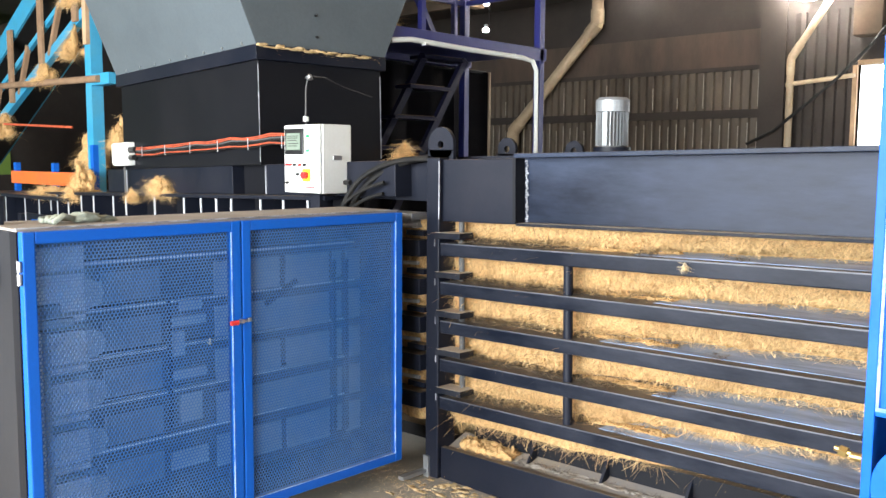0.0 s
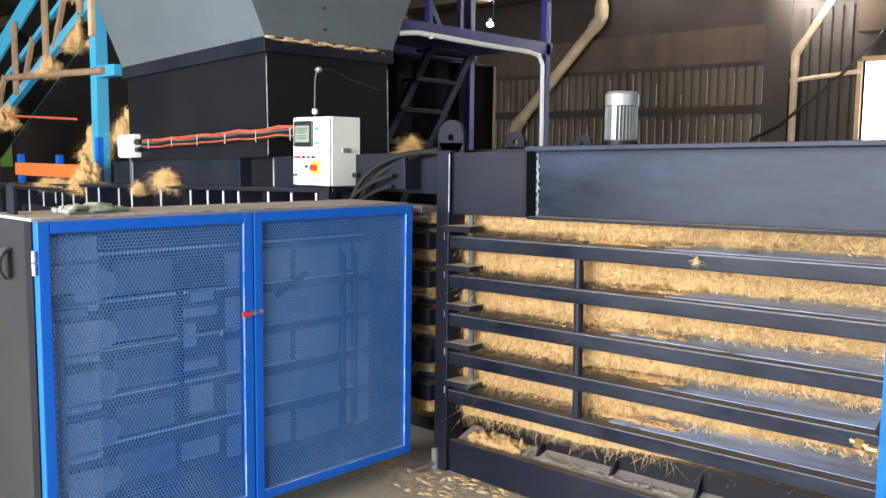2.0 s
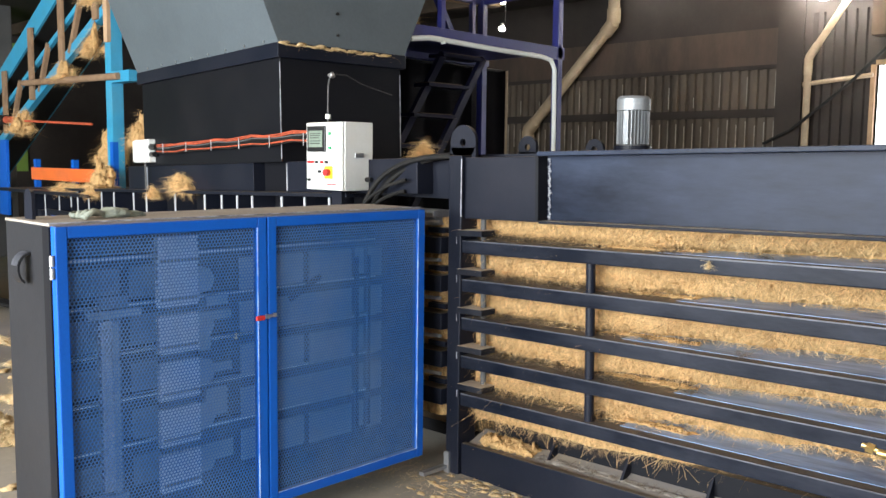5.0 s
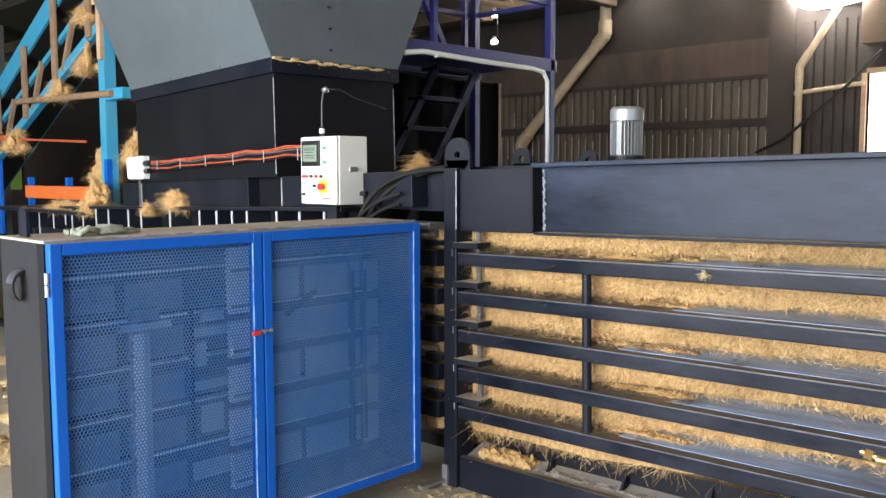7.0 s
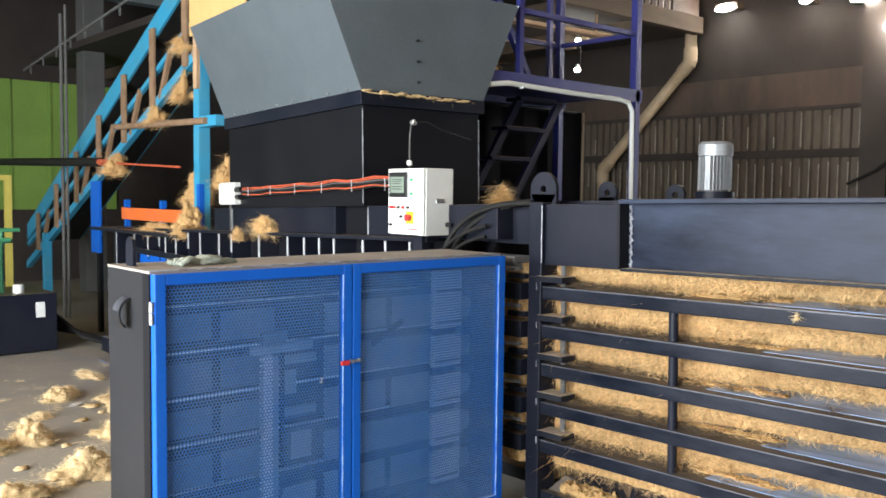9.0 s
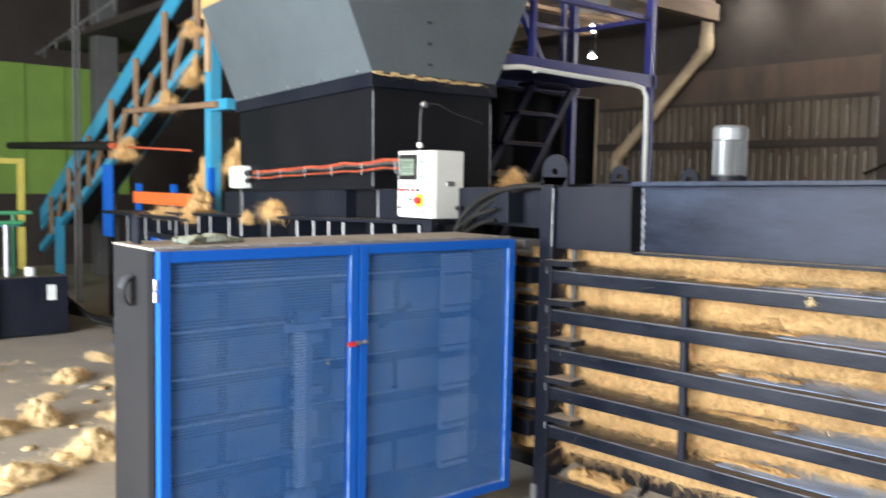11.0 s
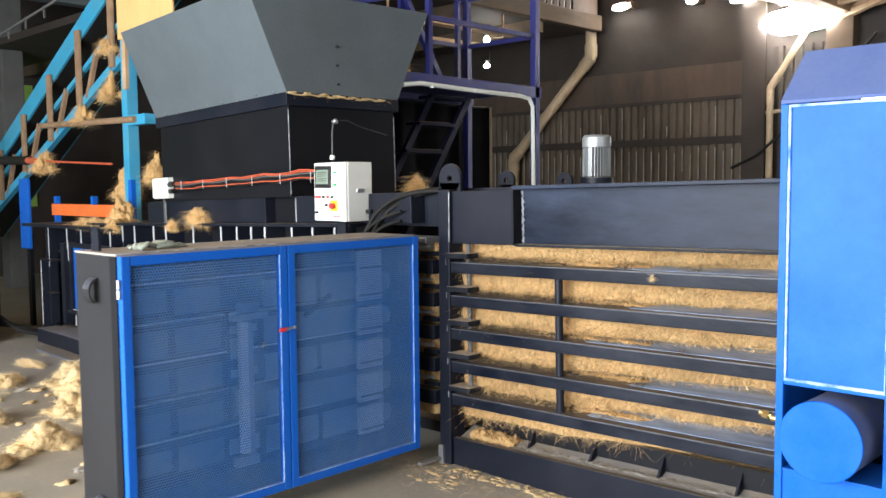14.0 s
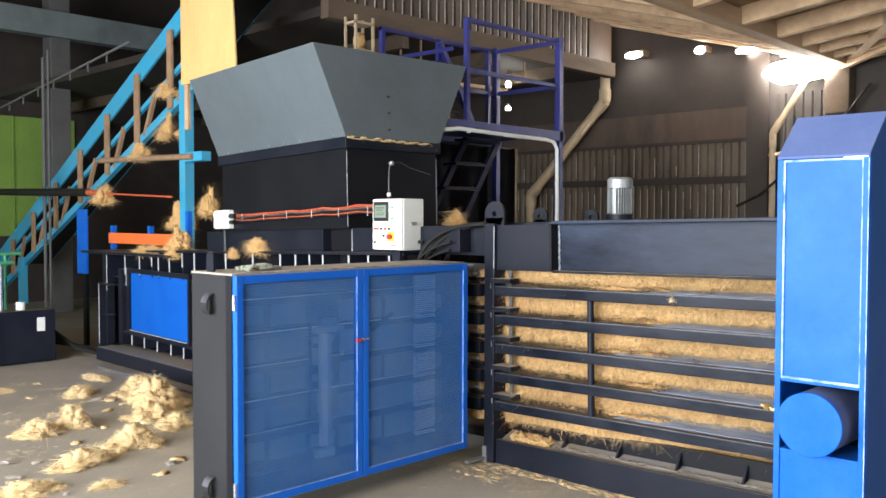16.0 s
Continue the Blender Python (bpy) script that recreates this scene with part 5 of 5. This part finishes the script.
part("sheet", S().prism([(7.80, 3.55), (9.02, 3.55), (9.02, 5.6), (7.98, 5.6)], "x", 4.28, 4.30), PLY, pl)
part("batten", S().box(4.30, 4.34, 8.9, 8.98, 3.0, 5.6), TIMBER, pl)
part("bracket", S().box(4.3, 4.8, 8.92, 8.96, 3.6, 3.66), TIMBER, pl)

# ---- left bay behind the press ----
gc = thing("hall_column", (6.2, 16.8, 0), "grey concrete hall column", "column", kind="structure")
part("shaft", S().box(5.95, 6.35, 17.0, 17.4, 0, 7.9), COLUMN, gc, bev=0.02)
hb = thing("hall_beam", (5.5, 16.5, 5.2), "pale blue-grey overhead beam in the dark bay", "beam", kind="structure")
part("beam", S().bar((-2.0, 17.0, 5.75), (12.0, 17.0, 5.75), 0.3, 0.5), BAYGREY, hb)
ms = thing("pipe_mast", (4.5, 13.7, 0), "pair of thin steel uprights carrying a cable rail", "mast")
part("upright", S().rod((4.5, 13.75, 0), (4.5, 13.75, 4.5), 0.026, 10), COLUMN, ms, smooth=True)
part("upright", S().rod((4.5, 13.55, 0), (4.5, 13.55, 4.6), 0.02, 10), COLUMN, ms, smooth=True)
part("cable_rail", S().bar((4.5, 15.6, 3.85), (4.5, 10.8, 4.35), 0.02, 0.03), COLUMN, ms)
for i in range(7):
    y = 15.2 - i * 0.62
    part("hanger", S().bar((4.5, y, 3.88 + (15.6 - y) * 0.104), (4.5, y, 3.72 + (15.6 - y) * 0.104), 0.02, 0.02), COLUMN, ms)
bp = thing("blue_upright_plate", (4.4, 12.1, 0), "blue-painted upright steel plate", "post")
part("plate", S().box(4.38, 4.42, 11.98, 12.28, 1.08, 2.04), BLUE, bp, bev=0.004)
part("stand", S().box(4.42, 4.47, 12.08, 12.18, 0.0, 1.3), BLACKSIDE, bp)
hp = thing("supply_pipe", (4.3, 13, 2.35), "dark supply pipe with a red end across the bay", "pipe")
part("pipe", S().rod((4.3, 16.5, 2.38), (4.3, 11.7, 2.28), 0.06, 12), RUBBER, hp, smooth=True)
part("red_end", S().rod((4.3, 11.9, 2.29), (4.3, 11.5, 2.27), 0.045, 12), REDCABLE, hp, smooth=True)
part("rod", S().rod((4.3, 11.5, 2.27), (4.3, 9.3, 2.18), 0.013, 8), REDCABLE, hp, smooth=True)
orr = thing("orange_rail", (4.5, 10.2, 1.46), "orange guard board on short blue posts", "rail")
part("board", S().box(4.48, 4.52, 9.35, 11.45, 1.55, 1.70), ORANGE, orr, bev=0.003)
for y in (9.3, 10.3, 11.4):
    part("post", S().box(4.52, 4.58, y, y + 0.07, 1.45, 1.8 if y > 9.5 else 2.0), BLUE, orr)
part("ledge", S().box(4.1, 5.5, 9.0, 11.5, 1.42, 1.455), BLACK, orr)
pu = thing("hydraulic_power_unit", (2.9, 11.5, 0), "black hydraulic power unit tank with pipes", "power unit")
part("tank", S().box(1.3, 2.72, 10.95, 12.0, 0.02, 0.66), BLACK, pu, bev=0.01)
part("tank", S().box(2.74, 3.52, 11.0, 12.0, 0.02, 0.70), BLACK, pu, bev=0.01)
part("label_plate", S().box(3.28, 3.38, 10.99, 11.0, 0.42, 0.60), WHITE, pu, "small white label plate")
part("filler_cap", S().rod((3.15, 11.2, 0.70), (3.15, 11.2, 0.80), 0.06, 12), WHITE, pu)
part("pipe", S().rod((2.9, 11.2, 0.7), (2.9, 11.2, 1.3), 0.035, 10), STEEL, pu, smooth=True)
part("pipe", S().rod((1.3, 11.3, 1.28), (3.1, 11.3, 1.32), 0.03, 10), GREENPAINT, pu, smooth=True)
part("pipe", S().rod((1.3, 11.3, 1.42), (3.2, 11.3, 1.44), 0.025, 10), GREENPAINT, pu, smooth=True)
part("pump", S().rod((2.2, 11.4, 0.66), (2.2, 11.4, 1.05), 0.14, 18), BLACK, pu, smooth=True)
part("valve_block", S().box(2.45, 2.65, 11.2, 11.4, 0.66, 0.95), STEEL, pu, bev=0.01)
part("pump", S().rod((1.6, 11.4, 0.66), (1.6, 11.4, 1.15), 0.16, 18), BLACK, pu, smooth=True)
for x in (1.7, 2.5, 3.0):
    part("riser", S().rod((x, 11.3, 0.66), (x, 11.3, 1.42), 0.02, 8), GREENPAINT, pu, smooth=True)
yf = thing("yellow_frame", (3.0, 14.5, 0), "yellow-green tubular machine frame", "frame")
for x in (1.8, 2.9, 3.9):
    part("post", S().box(x, x + 0.09, 14.5, 14.59, 0, 2.05), YELLOW, yf)
part("top_rail", S().box(1.8, 3.99, 14.49, 14.6, 2.05, 2.13), YELLOW, yf)
part("mid_rail", S().box(1.8, 3.99, 14.5, 14.58, 1.1, 1.17), TEAL, yf)
sk = thing("stacked_sacks", (6.5, 13.5, 0), "dark stacked sacks and fibre behind the press", "sacks")
for i in range(9):
    part("sack", S().blob((6.6 + 0.1 * (i % 2), 11.2 + 0.75 * (i % 5), 0.28 + 0.5 * (i // 5)), (0.5, 0.42, 0.36), 0.4, i, 3), DARKFIBRE, sk, smooth=True)
hc = thing("coiled_hose", (4.0, 11.3, 0), "black hoses trailing over the floor beside the press", "hose")
for k in range(4):
    part("hose", S().tube([(3.5, 11.5, 0.5 - 0.08 * k), (3.65, 11.35, 0.35 - 0.05 * k), (3.85 + 0.05 * k, 11.1, 0.12), (4.05, 10.8, 0.06), (4.15, 10.5, 0.2)], 0.025, 8), RUBBER, hc, smooth=True)

# ---- loose fibre ----
FLABEL = "clump of loose golden coir fibre on the concrete floor"
k = 0
for x, y, sx, sy, sz in ((1.75, 7.08, 0.24, 0.26, 0.17), (2.1, 7.15, 0.18, 0.26, 0.22), (2.16, 6.1, 0.27, 0.26, 0.24), (1.62, 5.85, 0.32, 0.22, 0.17), (1.05, 5.45, 0.26, 0.22, 0.12), (3.25, 7.75, 0.28, 0.35, 0.26), (3.35, 8.35, 0.22, 0.35, 0.22), (2.72, 8.45, 0.18, 0.22, 0.14), (2.85, 8.6, 0.12, 0.16, 0.09), (3.3, 9.3, 0.12, 0.4, 0.06), (1.6, 8.3, 0.2, 0.16, 0.06), (3.5, 2.45, 0.10, 0.16, 0.06), (2.75, 6.5, 0.18, 0.26, 0.15), (2.2, 9.3, 0.14, 0.2, 0.05), (3.0, 7.1, 0.2, 0.28, 0.17), (2.4, 7.9, 0.10, 0.14, 0.05), (1.5, 5.2, 0.14, 0.10, 0.04), (3.05, 7.45, 0.34, 0.40, 0.34), (2.75, 6.95, 0.26, 0.30, 0.24), (3.2, 8.0, 0.28, 0.3, 0.2)):
    k += 1
    tuft("fibre_clump", (x, y, 0), (sx * 0.9, sy * 0.86, sz * 0.95), FLABEL, 10, k, 9000, 0.04, LOOSE, LOOSEHAIR, 0.9)
TL = "tuft of golden coir fibre caught on the machine"
tuft("fibre_tuft", (4.05, 7.05, 1.56), (0.08, 0.22, 0.17), TL, 4, 21, 3600, 0.06)
tuft("fibre_tuft", (3.99, 7.45, 1.50), (0.03, 0.08, 0.12), TL, 3, 22, 3600, 0.06)
tuft("fibre_tuft", (4.4, 9.35, 1.46), (0.16, 0.28, 0.42), TL, 5, 23, 3600, 0.06)
tuft("fibre_tuft", (4.3, 9.9, 1.46), (0.12, 0.35, 0.14), TL, 4, 24, 3600, 0.06)
tuft("fibre_tuft", (4.15, 9.05, 1.44), (0.05, 0.16, 0.14), TL, 4, 25, 3600, 0.06)
tuft("fibre_tuft", (4.3, 11.2, 2.12), (0.14, 0.22, 0.34), TL, 4, 26, 3600, 0.06)
tuft("fibre_tuft", (4.9, 10.1, 1.75), (0.2, 0.35, 0.5), TL, 6, 27, 3600, 0.06)
tuft("fibre_tuft", (4.85, 9.35, 1.95), (0.13, 0.18, 0.45), TL, 6, 28, 3600, 0.06)
tuft("fibre_tuft", (4.75, 10.2, 3.0), (0.12, 0.2, 0.4), TL, 4, 29, 3600, 0.06)
tuft("fibre_tuft", (4.75, 11.0, 2.75), (0.12, 0.3, 0.3), TL, 4, 30, 3600, 0.06)
tuft("fibre_tuft", (4.75, 10.3, 3.6), (0.1, 0.3, 0.25), TL, 4, 31, 3600, 0.06)
tuft("fibre_tuft", (5.45, 5.9, 2.94), (0.3, 0.3, 0.35), TL, 4, 32, 3600, 0.06)
tuft("fibre_tuft", (5.15, 5.2, 1.85), (0.06, 0.08, 0.22), TL, 4, 33, 3600, 0.06)
tuft("fibre_tuft", (3.874, 2.067, 1.375), (0.010, 0.018, 0.06), "small grey knot of fibre hanging on a chamber bar", 1, 34, 260, 0.06, DARKFIBRE, LOOSEHAIR, 0.25)
rim = thing("hopper_rim_fibre", (4.5, 5.4, 2.66), "line of coir fibre along the hopper rim", "fibre")
rs = S()
for i in range(22):
    rs.blob((3.95 + 1.1 * i / 21, HY0 - 0.045 + 0.012 * math.sin(i), 2.66 + 0.008 * math.cos(i * 2)), (0.045, 0.009, 0.006 * (1 + (i % 3 == 0))), 0.8, i, 2)
tagged(part("heap", rs, LOOSE, rim, smooth=True), kind="stuff")
rs = S().strands(rng, [(rng.uniform(3.95, 5.05), HY0 - 0.05, 2.66) for _ in range(260)], 0.025, 0.0004, 1.2, (0, -0.2, -0.1))
tagged(part("fuzz", rs, STRAND, rim), kind="stuff")
deb = S()
for _ in range(70):
    y, x, k = rng.uniform(1.2, 10.5), rng.uniform(0.2, 3.75), rng.uniform(0.02, 0.09)
    deb.strands(rng, [(x + rng.gauss(0, k), y + rng.gauss(0, k), rng.uniform(0.003, 0.012)) for _ in range(60)], 0.03, 0.0011, 0.0, (0, 0, 0.05))
tagged(part("fibre_scraps", deb, LOOSEHAIR, None), "small flat scraps of pale fibre on the floor", "fibre scraps", kind="stuff")
# pale dusty scraps on the floor beside the press
for i in range(26):
    x, y = rng.uniform(0.6, 2.9), rng.uniform(4.4, 8.6)
    if x > 1.5 and y < 4.4:
        continue
    w = rng.uniform(0.025, 0.07)
    sc = thing("fibre_scrap", (x, y, 0), "small pale scrap of dusty fibre on the floor", "fibre scrap", "floor scraps")
    part("scrap", S().blob((x, y, 0.008), (w, w * rng.uniform(0.5, 1.3), 0.014), 0.9, i, 2), LOOSE if i % 3 else TOPDUST, sc, smooth=True)

# fine litter over the floor
lit = S()
spots = []
for _ in range(6500):
    if rng.random() < 0.45:
        spots.append((3.85 - abs(rng.gauss(0, 0.22)), rng.uniform(0.5, 4.0), 0.004))
    else:
        spots.append((rng.uniform(0.0, 3.9), rng.uniform(1.0, 11.0), 0.004))
lit.strands(rng, spots, 0.03, 0.0005, 0.0, (0, 0, 0.02))
tagged(part("fibre_litter", lit, STRAND, None), "fine coir fibres scattered over the concrete floor", "fibre litter", kind="stuff")


# ---- things that move ----
def motions():
    def slide(ob, rows):
        base = ob.location.copy()
        walk(ob, [(t, pose(x, base.y, base.z)) for t, x in rows])
    slide(carriage, [(0, 1.85), (2.0, 1.85), (2.6, 1.88), (3.5, 2.011), (4, 2.109), (4.6, 2.216), (6.8, 2.596), (8, 3.17), (8.7, 3.433), (9.5, 3.443), (16, 3.443)])
    slide(follower, [(0, 1.72), (3.5, 1.73), (4.6, 1.846), (6.8, 2.05), (8, 2.157), (8.7, 2.226), (10.8, 2.401), (12.5, 2.44), (16, 2.44)])


motions()
